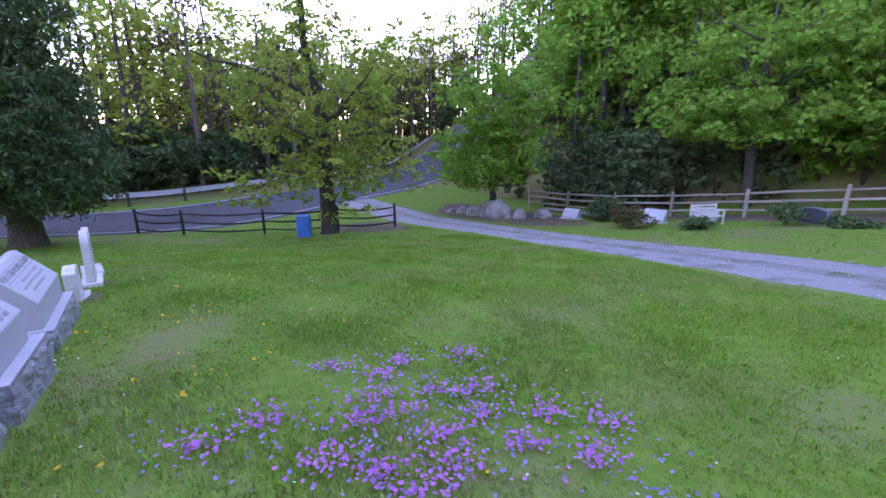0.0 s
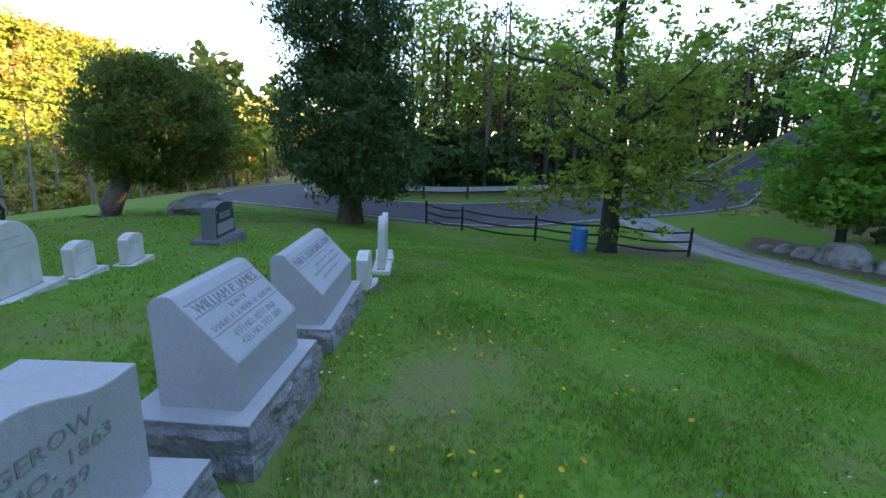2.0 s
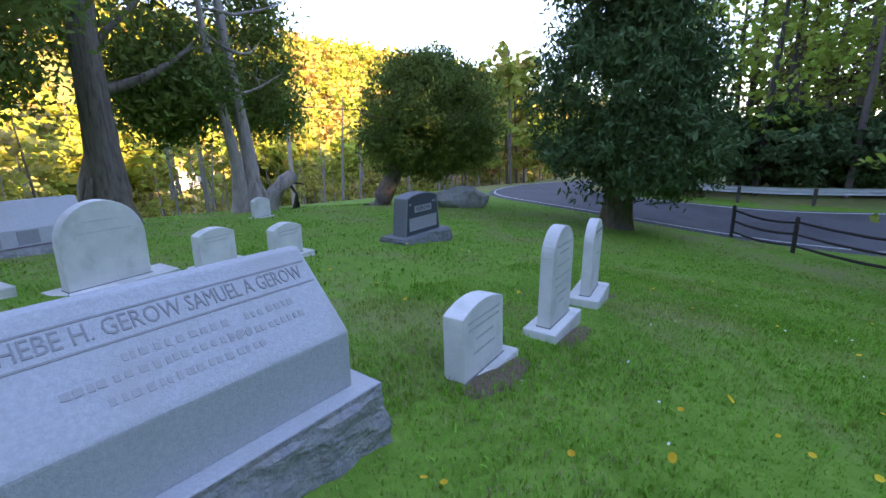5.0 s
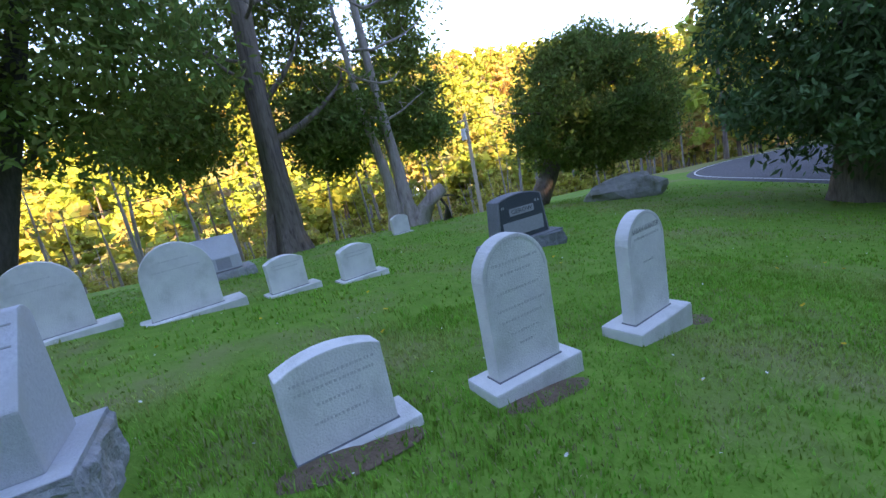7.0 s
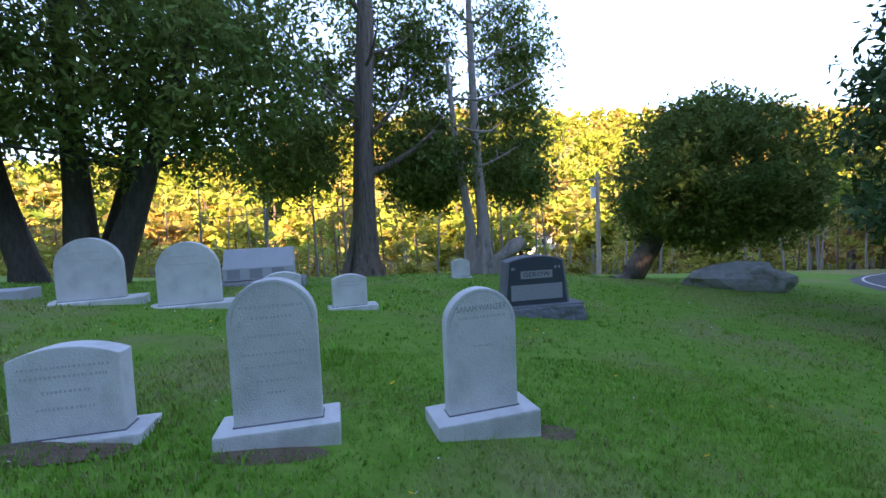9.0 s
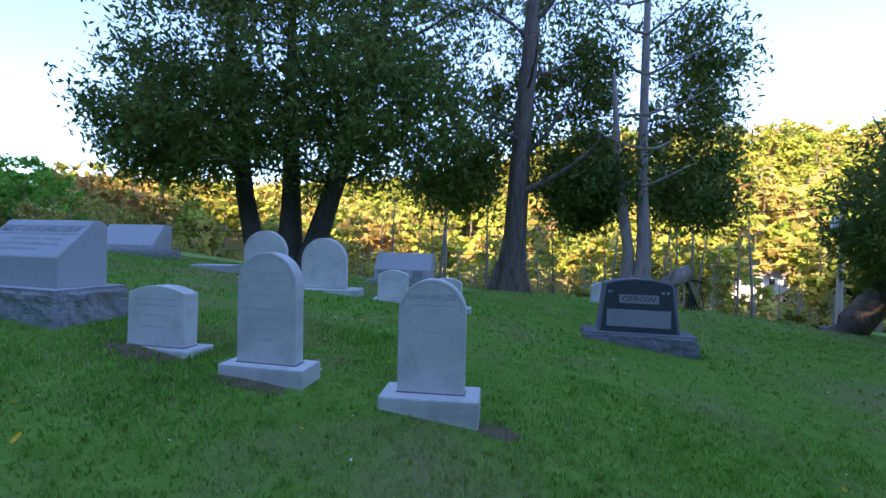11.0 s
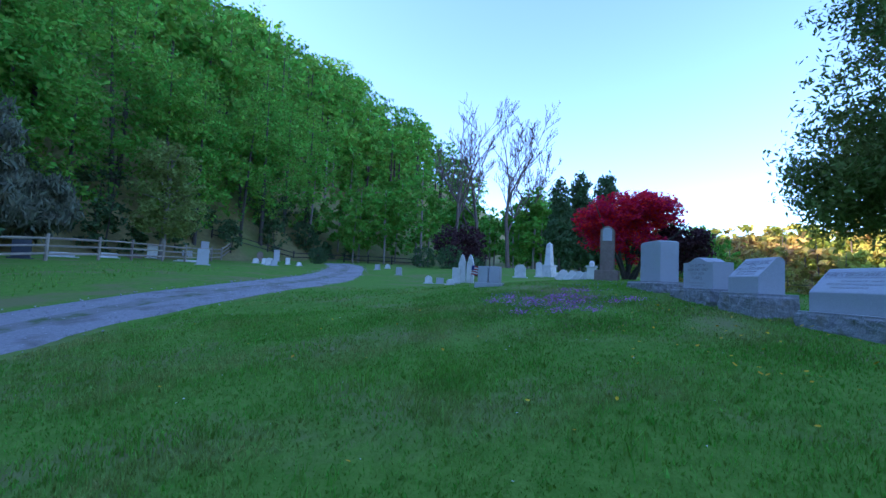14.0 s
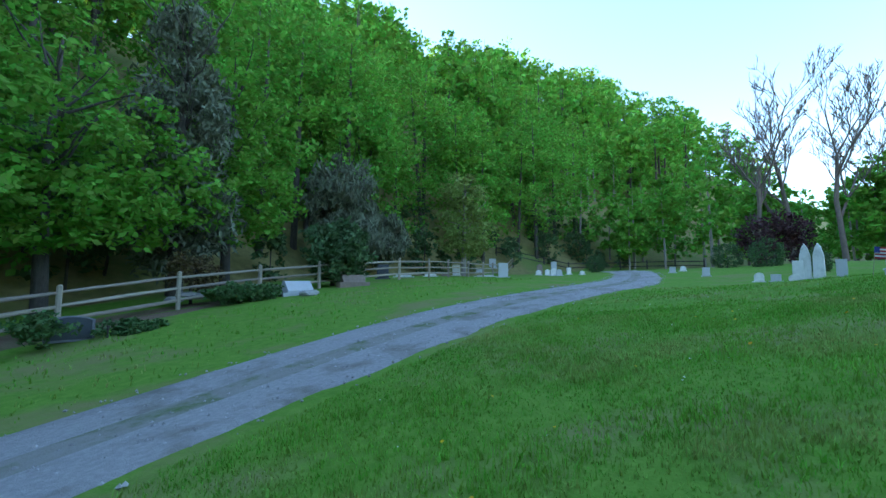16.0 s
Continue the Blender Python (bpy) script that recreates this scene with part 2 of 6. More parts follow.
def raw_mesh(name, verts, faces_list, mats=(), mat_index=None, smooth_shade=False):
    """A mesh from arrays; faces_list holds arrays of one polygon size each."""
    me = bpy.data.meshes.new(name)
    verts = np.asarray(verts, np.float32)
    loops = np.concatenate([np.asarray(f, np.int32).ravel() for f in faces_list])
    sizes = np.concatenate([np.full(len(f), np.asarray(f).shape[1], np.int32) for f in faces_list])
    me.vertices.add(len(verts))
    me.vertices.foreach_set("co", verts.ravel())
    me.loops.add(len(loops))
    me.loops.foreach_set("vertex_index", loops)
    me.polygons.add(len(sizes))
    me.polygons.foreach_set("loop_start", np.concatenate([[0], np.cumsum(sizes)[:-1]]).astype(np.int32))
    for m in mats:
        me.materials.append(m)
    if mat_index is not None:
        me.polygons.foreach_set("material_index", np.asarray(mat_index, np.int32))
    me.polygons.foreach_set("use_smooth", np.full(len(sizes), smooth_shade))
    me.update(calc_edges=True)
    me.validate()
    return me


def part(name, bm, material, parent, label=""):
    """One mesh object under a thing or a part."""
    if isinstance(bm, bpy.types.Mesh):
        me = bm
    else:
        me = bpy.data.meshes.new(name)
        bm.to_mesh(me)
        bm.free()
    if not me.materials:
        me.materials.append(material)
    ob = new(name, me)
    if parent is not None:
        ob.parent = parent
    if label:
        ob["label"] = label
    return ob


def thing(name, m, label, category, group="", kind=""):
    ob = new(name)
    ob.empty_display_size = 0.2
    ob.matrix_world = m
    return tagged(ob, label, category, group, kind)


def bevelled(bm, width, segs=2, angle=30):
    bm.normal_update()
    es = [e for e in bm.edges if len(e.link_faces) == 2 and e.calc_face_angle(0) > radians(angle)]
    if width > 0 and es:
        bmesh.ops.bevel(bm, geom=es, offset=width, segments=segs, affect='EDGES', profile=0.6)
    return bm


def box(x0, x1, y0, y1, z0, z1, bev=0.006):
    bm = bmesh.new()
    bmesh.ops.create_cube(bm, size=1)
    for v in bm.verts:
        v.co = Vector(((x0 + x1) / 2 + v.co.x * (x1 - x0), (y0 + y1) / 2 + v.co.y * (y1 - y0), (z0 + z1) / 2 + v.co.z * (z1 - z0)))
    return bevelled(bm, bev)


def prism(profile, axis, a0, a1, bev=0.008, smooth_angle=None):
    """Extrudes a closed outline along x (outline in y, z) or along y (outline in x, z)."""
    bm = bmesh.new()
    ring = []
    for a in (a0, a1):
        ring.append([bm.verts.new((a, u, v) if axis == 'x' else (u, a, v)) for u, v in profile])
    n = len(profile)
    for i in range(n):
        bm.faces.new((ring[0][i], ring[0][(i + 1) % n], ring[1][(i + 1) % n], ring[1][i]))
    bm.faces.new(ring[0][::-1])
    bm.faces.new(ring[1])
    bmesh.ops.recalc_face_normals(bm, faces=bm.faces)
    return bevelled(bm, bev, 2, 25)


def rock_block(x0, x1, y0, y1, z0, z1, margin=0.035, amp=0.03, seed=0, step=0.05):
    """A quarried block: sawn top with a narrow margin, rough split sides."""
    bm = bmesh.new()
    bmesh.ops.create_cube(bm, size=1)
    cuts = max(3, int(max(x1 - x0, y1 - y0) / step))
    bmesh.ops.subdivide_edges(bm, edges=bm.edges[:], cuts=min(cuts, 26), use_grid_fill=True)
    for v in bm.verts:
        p = Vector(((x0 + x1) / 2 + v.co.x * (x1 - x0), (y0 + y1) / 2 + v.co.y * (y1 - y0), (z0 + z1) / 2 + v.co.z * (z1 - z0)))
        side = max(abs(v.co.x), abs(v.co.y)) > 0.499
        if side and p.z < z1 - margin:
            d = noise.noise(p * 7 + Vector((seed, 0, 3))) * amp + noise.noise(p * 17 + Vector((0, seed, 0))) * amp * 0.6 + amp * 0.55
            nx = (1 if v.co.x > 0.499 else -1 if v.co.x < -0.499 else 0)
            ny = (1 if v.co.y > 0.499 else -1 if v.co.y < -0.499 else 0)
            p += Vector((nx, ny, 0)) * d
        v.co = p
    return bm


def boulder_bm(rx, ry, rz, seed, sub=3, rough=0.25):
    bm = bmesh.new()
    bmesh.ops.create_icosphere(bm, subdivisions=sub, radius=1)
    for v in bm.verts:
        d = v.co.normalized()
        k = 1 + rough * noise.noise(d * 1.6 + Vector((seed, seed * 0.7, 0))) + rough * 0.4 * noise.noise(d * 5 + Vector((0, seed, 1)))
        c = d * k
        v.co = Vector((c.x * rx, c.y * ry, max(c.z, -0.5) * rz))
    return bm


def tube(points, radii, n=8, wob=0.0, seed=0.0):
    """Arrays of a tapering tube through points."""
    points = [Vector(p) for p in points]
    verts, faces = [], []
    for i, p in enumerate(points):
        d = (points[min(i + 1, len(points) - 1)] - points[max(i - 1, 0)]).normalized()
        u = d.orthogonal().normalized() if abs(d.z) < 0.9 else (Vector((1, 0, 0)) - d * d.x).normalized()
        w = d.cross(u)
        for k in range(n):
            a = 2 * math.pi * k / n
            r = radii[i] * (1 + wob * noise.noise(Vector((math.cos(a) * 1.7 + seed, math.sin(a) * 1.7, p.z * 0.7))))
            verts.append(p + (u * math.cos(a) + w * math.sin(a)) * r)
        if i:
            for k in range(n):
                faces.append((n * (i - 1) + k, n * (i - 1) + (k + 1) % n, n * i + (k + 1) % n, n * i + k))
    return np.array([tuple(v) for v in verts]), np.array(faces, int)


def merge(pieces):
    vs, fs, off = [], [], 0
    for v, f in pieces:
        vs.append(v)
        fs.append(np.asarray(f) + off)
        off += len(v)
    return np.concatenate(vs), np.concatenate(fs)


def tube_mesh(name, pieces, material, smooth_shade=True):
    v, f = merge(pieces)
    return raw_mesh(name, v, [f], [material], None, smooth_shade)


def leaf_quads(centres, size, r, droop=0.0, aspect=1.7, flat=0.0):
    """Small four-cornered leaves or sprays, turned at random."""
    n = len(centres)
    d = r.normal(size=(n, 3))
    d[:, 2] = d[:, 2] * (1 - flat) - droop
    d /= np.linalg.norm(d, axis=1)[:, None]
    s = r.normal(size=(n, 3))
    s[:, 2] *= (1 - flat)
    s -= (s * d).sum(1)[:, None] * d
    s /= np.linalg.norm(s, axis=1)[:, None] + 1e-9
    ln = size * r.uniform(0.6, 1.4, n)[:, None]
    a, b = d * ln * aspect * 0.5, s * ln * 0.5
    v = np.stack([centres - a, centres + b * 0.9 - a * 0.1, centres + a, centres - b * 0.9 - a * 0.1], 1).reshape(-1, 3)
    return v, np.arange(4 * n).reshape(-1, 4)


def clumped(clumps, radius, per, r, squash=0.7):
    """Leaf centres gathered round clump centres."""
    c = np.repeat(clumps, per, 0)
    d = r.normal(size=c.shape)
    d /= np.linalg.norm(d, axis=1)[:, None]
    d *= (r.uniform(0, 1, len(c)) ** 0.45)[:, None]
    d[:, 2] *= squash
    rad = np.repeat(radius, per)[:, None] if np.ndim(radius) else radius
    return c + d * rad


def in_ellipsoid(n, centre, radii, r, shell=0.45):
    d = r.normal(size=(n, 3))
    d /= np.linalg.norm(d, axis=1)[:, None]
    k = r.uniform(shell, 1.0, n) ** 0.8
    return np.array(centre) + d * k[:, None] * np.array(radii)

# ---------------------------------------------------------------- ground, drive and road


def stretch_axis(lo, hi, step, far):
    """Even steps from lo to hi, then ever wider ones out to far."""
    mid = list(np.arange(lo, hi + 1e-6, step))
    a, s = hi, step
    up, dn = [], []
    while a < far:
        s *= 1.16
        a += s
        up.append(a)
    a, s = lo, step
    while a > -far:
        s *= 1.16
        a -= s
        dn.append(a)
    return np.array(dn[::-1] + mid + up)


xs, ys = stretch_axis(-20, 22, 0.4, 900), stretch_axis(-26, 20, 0.4, 900)
gx, gy = np.meshgrid(xs, ys)
gzz = ground(gx, gy)
near = np.exp(-((gx + 4) / 18) ** 2 - ((gy + 3) / 14) ** 2)
gzz = gzz + near * 0.018 * (np.sin(gx * 2.1 + np.sin(gy * 1.3)) * np.sin(gy * 1.7 + 0.6 * gx))
nx_, ny_ = len(xs), len(ys)
idx = np.arange(nx_ * ny_).reshape(ny_, nx_)
quads = np.stack([idx[:-1, :-1], idx[:-1, 1:], idx[1:, 1:], idx[1:, :-1]], -1).reshape(-1, 4)
qx, qy = (gx[:-1, :-1] + gx[1:, 1:]) / 2, (gy[:-1, :-1] + gy[1:, 1:]) / 2
litter = ((qy > 21 + 1.5 * np.sin(qx * 0.4)) | (woodside(qx, qy) > -1.0 + 0.6 * np.sin(qx)) | (qx > 22) | (qx < -64)).astype(int).ravel()
ground_ob = new("ground", raw_mesh("ground", np.stack([gx, gy, gzz], -1).reshape(-1, 3), [quads], [M_GROUND, M_LITTER], litter, True))
tagged(ground_ob, "uneven spring lawn with dry straw patches on a knoll", "lawn", kind="structure")


def catmull(pts, step=0.5):
    pts = [np.array(p, float) for p in pts]
    pts = [2 * pts[0] - pts[1]] + pts + [2 * pts[-1] - pts[-2]]
    out = []
    for i in range(1, len(pts) - 2):
        p0, p1, p2, p3 = pts[i - 1:i + 3]
        n = max(2, int(np.linalg.norm(p2 - p1) / step))
        for k in range(n):
            t = k / n
            out.append(0.5 * (2 * p1 + (p2 - p0) * t + (2 * p0 - 5 * p1 + 4 * p2 - p3) * t * t + (3 * p1 - p0 - 3 * p2 + p3) * t ** 3))
    out.append(pts[-2])
    return np.array(out)


def strip_mesh(name, line, offsets, lift, mats, index=None, ragged=0.0):
    """A ribbon laid on the land: offsets across, one face column between neighbours."""
    t = np.gradient(line, axis=0)
    t /= np.linalg.norm(t, axis=1)[:, None]
    nrm = np.stack([-t[:, 1], t[:, 0]], 1)
    off = np.repeat(np.array(offsets, float)[None], len(line), 0)
    if ragged:
        for c in (0, -1):
            k = np.arange(len(line))
            off[:, c] += ragged * (np.sin(k * 0.9 + c) * 0.5 + np.sin(k * 0.37 + 2 * c) + rng.normal(size=len(line)) * 0.5)
    p = line[:, None] + nrm[:, None] * off[..., None]
    z = ground(p[..., 0], p[..., 1]) + lift
    z[:, 0] -= lift + 0.03
    z[:, -1] -= lift + 0.03
    n, m = off.shape
    i = np.arange(n * m).reshape(n, m)
    f = np.stack([i[:-1, :-1], i[:-1, 1:], i[1:, 1:], i[1:, :-1]], -1)
    mi = np.repeat(np.array(index if index else [0] * (m - 1))[None], n - 1, 0).ravel()
    return raw_mesh(name, np.concatenate([p, z[..., None]], -1).reshape(-1, 3), [f.reshape(-1, 4)], mats, mi, True)


DRIVE = catmull([(18.50, -12.40), (14.00, -12.80), (9.80, -12.80), (5.00, -13.30), (0.00, -13.60), (-4.00, -13.40), (-8.00, -12.80), (-11.50, -11.90), (-15.00, -11.00), (-19.50, -10.40), (-25.00, -10.10), (-32.00, -10.30), (-40.98, -11.33), (-50.75, -13.68)], 0.35)
ROAD = catmull([(44.01, -72.66), (37.58, -47.98), (31.55, -30.30), (24.26, -16.70), (18.79, -7.00), (16.65, -1.11), (16.90, 4.91), (19.76, 9.28), (25.11, 12.00), (32.10, 12.40), (41.29, 9.32), (55.67, 3.14), (75.33, -7.75)], 0.7)
drive = new("driveway", strip_mesh("driveway", DRIVE, [-1.5, -1.35, -0.85, -0.3, 0.3, 0.85, 1.35, 1.5], 0.035, [M_GRAVEL, M_GRAVELMID], [0, 0, 0, 1, 0, 0, 0], 0.07))
tagged(drive, "pale grey gravel drive with a darker middle strip", "driveway", kind="structure")
road = new("road", strip_mesh("road", ROAD, [-3.3, -3.1, -2, -1, 0, 1, 2, 3.1, 3.3], 0.05, [M_ASPHALT]))
tagged(road, "dark worn asphalt country road curving past the cemetery", "road", kind="structure")
for side, nm in ((-2.85, "edge_line"), (2.85, "edge_line")):
    part(nm, strip_mesh(nm, ROAD, [side - 0.045, side - 0.04, side + 0.04, side + 0.045], 0.056, [M_ROADLINE]), M_ROADLINE, road, "faded white painted line")


def patch(name, x, y, rx, ry, material, label, category, lift=0.012, seed=1.0, n=30):
    """A thin uneven patch lying on the land."""
    bm = bmesh.new()
    c = bm.verts.new((x, y, gz(x, y) + lift))
    rings = []
    for k, s in enumerate((0.5, 1.0)):
        ring = []
        for i in range(n):
            a = 2 * math.pi * i / n
            w = s * (1 + 0.22 * noise.noise(Vector((math.cos(a) * 1.3, math.sin(a) * 1.3, seed))))
            px, py = x + math.cos(a) * rx * w, y + math.sin(a) * ry * w
            ring.append(bm.verts.new((px, py, gz(px, py) + (lift if k == 0 else -0.004))))
        rings.append(ring)
    for i in range(n):
        j = (i + 1) % n
        bm.faces.new((c, rings[0][i], rings[0][j]))
        bm.faces.new((rings[0][i], rings[1][i], rings[1][j], rings[0][j]))
    ob = part(name, bm, material, None)
    return tagged(ob, label, category, kind="structure")


patch("soil_patch", 9.0, -9.4, 2.3, 1.9, M_DIRT, "bare brown leaf-strewn soil under the gate tree", "soil", 0.02, 1)
patch("soil_patch", 9.4, -18.0, 5.6, 3.0, M_DIRT, "brown leaf mulch bank beside the drive entrance", "soil", 0.03, 4)
patch("soil_patch", -5, -22.6, 10, 1.0, M_DIRT, "shaded bare soil along the rail fence", "soil", 0.02, 6, 60)

for x_, y_, a_, b_, k_ in ((0.46, 0.0, 0.20, 0.13, 11), (-2.3, -0.16, 0.36, 0.12, 12), (-1.15, -0.27, 0.36, 0.10, 13)):
    patch("soil_patch", x_, y_, a_, b_, M_DIRT, "small bare brown soil at a headstone's foot", "soil", 0.014, k_)

# ---------------------------------------------------------------- lettering


def letters(parent, text, size, m, material, wide=None):
    """Thin raised or sunk letters on a stone's face; m lays the text plane."""
    cu = bpy.data.curves.new("lettering", 'FONT')
    cu.body, cu.size, cu.extrude, cu.align_x, cu.align_y = text, size, 0.0018, 'CENTER', 'CENTER'
    cu.resolution_u = 2
    ob = bpy.data.objects.new("lettering", cu)
    me = bpy.data.meshes.new_from_object(ob)
    bpy.data.objects.remove(ob)
    if wide:
        xsz = [v.co.x for v in me.vertices]
        k = wide / (max(xsz) - min(xsz))
        for v in me.vertices:
            v.co.x *= k
    me.materials.clear()
    me.materials.append(material)
    o = part("lettering", me, material, parent)
    o.matrix_basis = m
    return o


def bars(parent, rows, m, material, h=0.022, seed=0):
    """Worn lines of writing that cannot be read: short flat bars."""
    r = random.Random(seed)
    bm = bmesh.new()
    for cx, cy, w in rows:
        x = cx - w / 2
        while x < cx + w / 2:
            bw = r.uniform(0.4, 0.9) * h
            vs = [bm.verts.new((x + a * bw, cy + b * h * r.uniform(0.35, 0.5), 0.0015)) for a, b in ((0, -1), (1, -1), (1, 1), (0, 1))]
            bm.faces.new(vs)
            x += bw + h * r.uniform(0.25, 0.7)
    ext = bmesh.ops.extrude_face_region(bm, geom=bm.faces[:])
    for v in [g for g in ext["geom"] if isinstance(g, bmesh.types.BMVert)]:
        v.co.z -= 0.0025
    bmesh.ops.recalc_face_normals(bm, faces=bm.faces)
    o = part("worn_lettering", bm, material, parent)
    o.matrix_basis = m
    return o


def front(y, z):
    """The plane of an upright front face at depth y, origin at height z."""
    return pose(0, y, z, 90, 0, 0)


# ---------------------------------------------------------------- headstones


def stone_pose(x, y, z, yaw, lean=0.0, side=0.0):
    return pose(x, y, z, lean, side, yaw)


def arc_top(w, h, rise, n=14, shoulder=0.0):
    """Outline of a tablet w wide and h high whose top is an arc that rises by rise."""
    hw = w / 2 - shoulder
    out = [(-w / 2, 0), (w / 2, 0)]
    if shoulder:
        out += [(w / 2, h - rise - shoulder * 0.4)]
    R = (hw * hw + rise * rise) / (2 * rise)
    a = math.asin(min(1.0, hw / R))
    if rise > hw * 0.999:
        a = math.pi / 2
    for k in range(n + 1):
        q = a - 2 * a * k / n
        out.append((R * math.sin(q), h - R + R * math.cos(q)))
    if shoulder:
        out += [(-w / 2, h - rise - shoulder * 0.4)]
    return out


def tablet(name, m, w, h, rise, t, base, label, group, words=(), lines=(), shoulder=0.0, sunk=0.0, ridge=False, basemat=None, seed=0):
    """A white marble tablet on its base; base = (width, depth, height, offset)."""
    ob = thing(name, m, label, "headstone", group)
    bw, bd, bh, bo = base
    part("base", box(-bw / 2 + bo, bw / 2 + bo, -bd / 2, bd / 2, -0.25, bh, 0.012), basemat or M_MARBLE, ob)
    prof = [(x, z + bh - 0.004) for x, z in arc_top(w, h, rise, 16, shoulder)]
    slab = part("tablet", prism(prof, 'y', -t / 2, t / 2, 0.008), M_MARBLE, ob)
    part("mortar_line", box(-w / 2 - 0.006, w / 2 + 0.006, -t / 2 - 0.006, t / 2 + 0.006, bh - 0.01, bh + 0.008, 0.002), M_DARKSIDE, ob)
    yf = -t / 2 - 0.001
    if ridge:
        bm = bmesh.new()
        inner = [(x * 0.90, (z - bh) * 0.975 + bh) for x, z in prof[1:]]
        inner = [q for q in inner if q[1] > bh + h - rise - 0.02]
        for a, b in zip(inner[:-1], inner[1:]):
            d = Vector((b[0] - a[0], b[1] - a[1])).normalized() * 0.004
            vs = [(a[0] + d.y, a[1] - d.x), (b[0] + d.y, b[1] - d.x), (b[0] - d.y, b[1] + d.x), (a[0] - d.y, a[1] + d.x)]
            bm.faces.new([bm.verts.new((u, yf - 0.0015, v)) for u, v in vs])
        part("carved_border", bm, M_MARBLEEDGE, slab)
    for text, z, size, wide in words:
        letters(slab, text, size, front(yf, bh + z), M_LETTERSHADESOFT, wide)
    rows = [(0, z, wd) for z, wd in lines]
    if rows:
        bars(slab, rows, front(yf, bh), M_MARBLEEDGE, 0.018, seed)
    return ob


def slant(name, m, w, h, nose, depth, base, label, rules, words, lines, seed=0):
    """A slant-faced granite marker on a rock-faced plinth; base = (width, depth, height)."""
    ob = thing(name, m, label, "headstone", "slant markers in the family row")
    bw, bd, bh = base
    y0, y1 = -bd / 2 + 0.09, -bd / 2 + 0.09 + depth
    part("plinth", rock_block(-bw / 2, bw / 2, -bd / 2, bd / 2, -0.3, bh, 0.035, 0.028, seed, 0.055), M_GRANITEROCK, ob, "rock-faced granite plinth")
    part("plinth_top", box(-bw / 2 + 0.003, bw / 2 - 0.003, -bd / 2 + 0.003, bd / 2 - 0.003, bh - 0.03, bh + 0.004, 0.006), M_GRANITE, ob, "sawn plinth top")
    tip = y0 + depth * 0.60
    prof = [(y1, 0), (y0, 0), (y0, nose - 0.02), (y0 + 0.015, nose)]
    prof += [(tip + 0.02, h - 0.035)]
    for k in range(1, 8):
        a = math.radians(130 - k * 17)
        prof.append((tip + 0.085 + 0.095 * math.cos(a) * 1.0, h - 0.075 + 0.078 * math.sin(a)))
    prof += [(y1, h - 0.11)]
    die = part("die", prism([(y, z + bh + 0.002) for y, z in prof], 'x', -w / 2, w / 2, 0.010), M_GRANITE, ob)
    a, b = Vector((0, y0 + 0.015, nose + bh + 0.002)), Vector((0, tip + 0.02, h - 0.035 + bh + 0.002))
    up = (b - a).normalized()
    nrm = Vector((1, 0, 0)).cross(up)
    ln = (b - a).length
    mm = Matrix.Translation(a + nrm * 0.0015) @ Matrix(((1, 0, 0), (0, up.y, nrm.y), (0, up.z, nrm.z))).to_4x4()
    # Rules and letters are thin strips coloured like the shade in cuts.
    for k in rules:
        o = part("carved_rule", box(-w / 2 + 0.02, w / 2 - 0.02, -0.004, 0.004, -0.003, 0.001, 0), M_RULESHADE, die)
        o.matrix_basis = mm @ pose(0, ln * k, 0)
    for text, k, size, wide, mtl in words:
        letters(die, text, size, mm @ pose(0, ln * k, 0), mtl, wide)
    bars(die, [(cx, ln * k, wd) for cx, k, wd in lines], mm, M_LETTERSHADESOFT, 0.03, seed)
    return ob


ROW = "white tablets along the family row"
slant("slant_headstone", stone_pose(-3.95, 0.23, 0.41, -1), 1.14, 0.61, 0.29, 0.44, (1.34, 0.64, 0.28),
      "grey granite slant headstone with incised names on a rock-faced plinth", (0.93, 0.66), [("PHEBE H. GEROW", 0.80, 0.095, 0.53, M_LETTERSHADE)],
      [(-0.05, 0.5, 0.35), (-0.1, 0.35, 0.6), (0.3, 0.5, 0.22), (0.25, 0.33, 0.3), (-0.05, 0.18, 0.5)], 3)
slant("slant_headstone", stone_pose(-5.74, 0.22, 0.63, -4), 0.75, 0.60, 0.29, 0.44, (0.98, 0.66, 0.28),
      "grey granite slant headstone with four carved lines on a rock-faced plinth", (0.93, 0.72, 0.38), [("WILLIAM P. JAMES", 0.81, 0.085, 0.63, M_LETTERSHADE), ("SON OF", 0.62, 0.045, 0.18, M_LETTERSHADESOFT), ("SAMUEL H. & PHEBE H. GEROW", 0.47, 0.05, 0.66, M_LETTERSHADESOFT), ("4TH MO. 18TH 1860", 0.25, 0.06, 0.46, M_LETTERSHADESOFT), ("4TH MO. 21ST 1883", 0.10, 0.06, 0.46, M_LETTERSHADESOFT)],
      [], 11)
# second half of the first slant stone's name line
for ob_ in [bpy.data.objects["slant_headstone"]]:
    die_ = [c for c in ob_.children if c.name.startswith("die")][0]
    l0 = [c for c in die_.children if c.name.startswith("lettering")][0]
    l0.matrix_basis = l0.matrix_basis @ pose(-0.265, 0, 0)
    letters(die_, "SAMUEL A GEROW", 0.095, l0.matrix_basis @ pose(0.53, 0, 0), M_LETTERSHADE, 0.49)

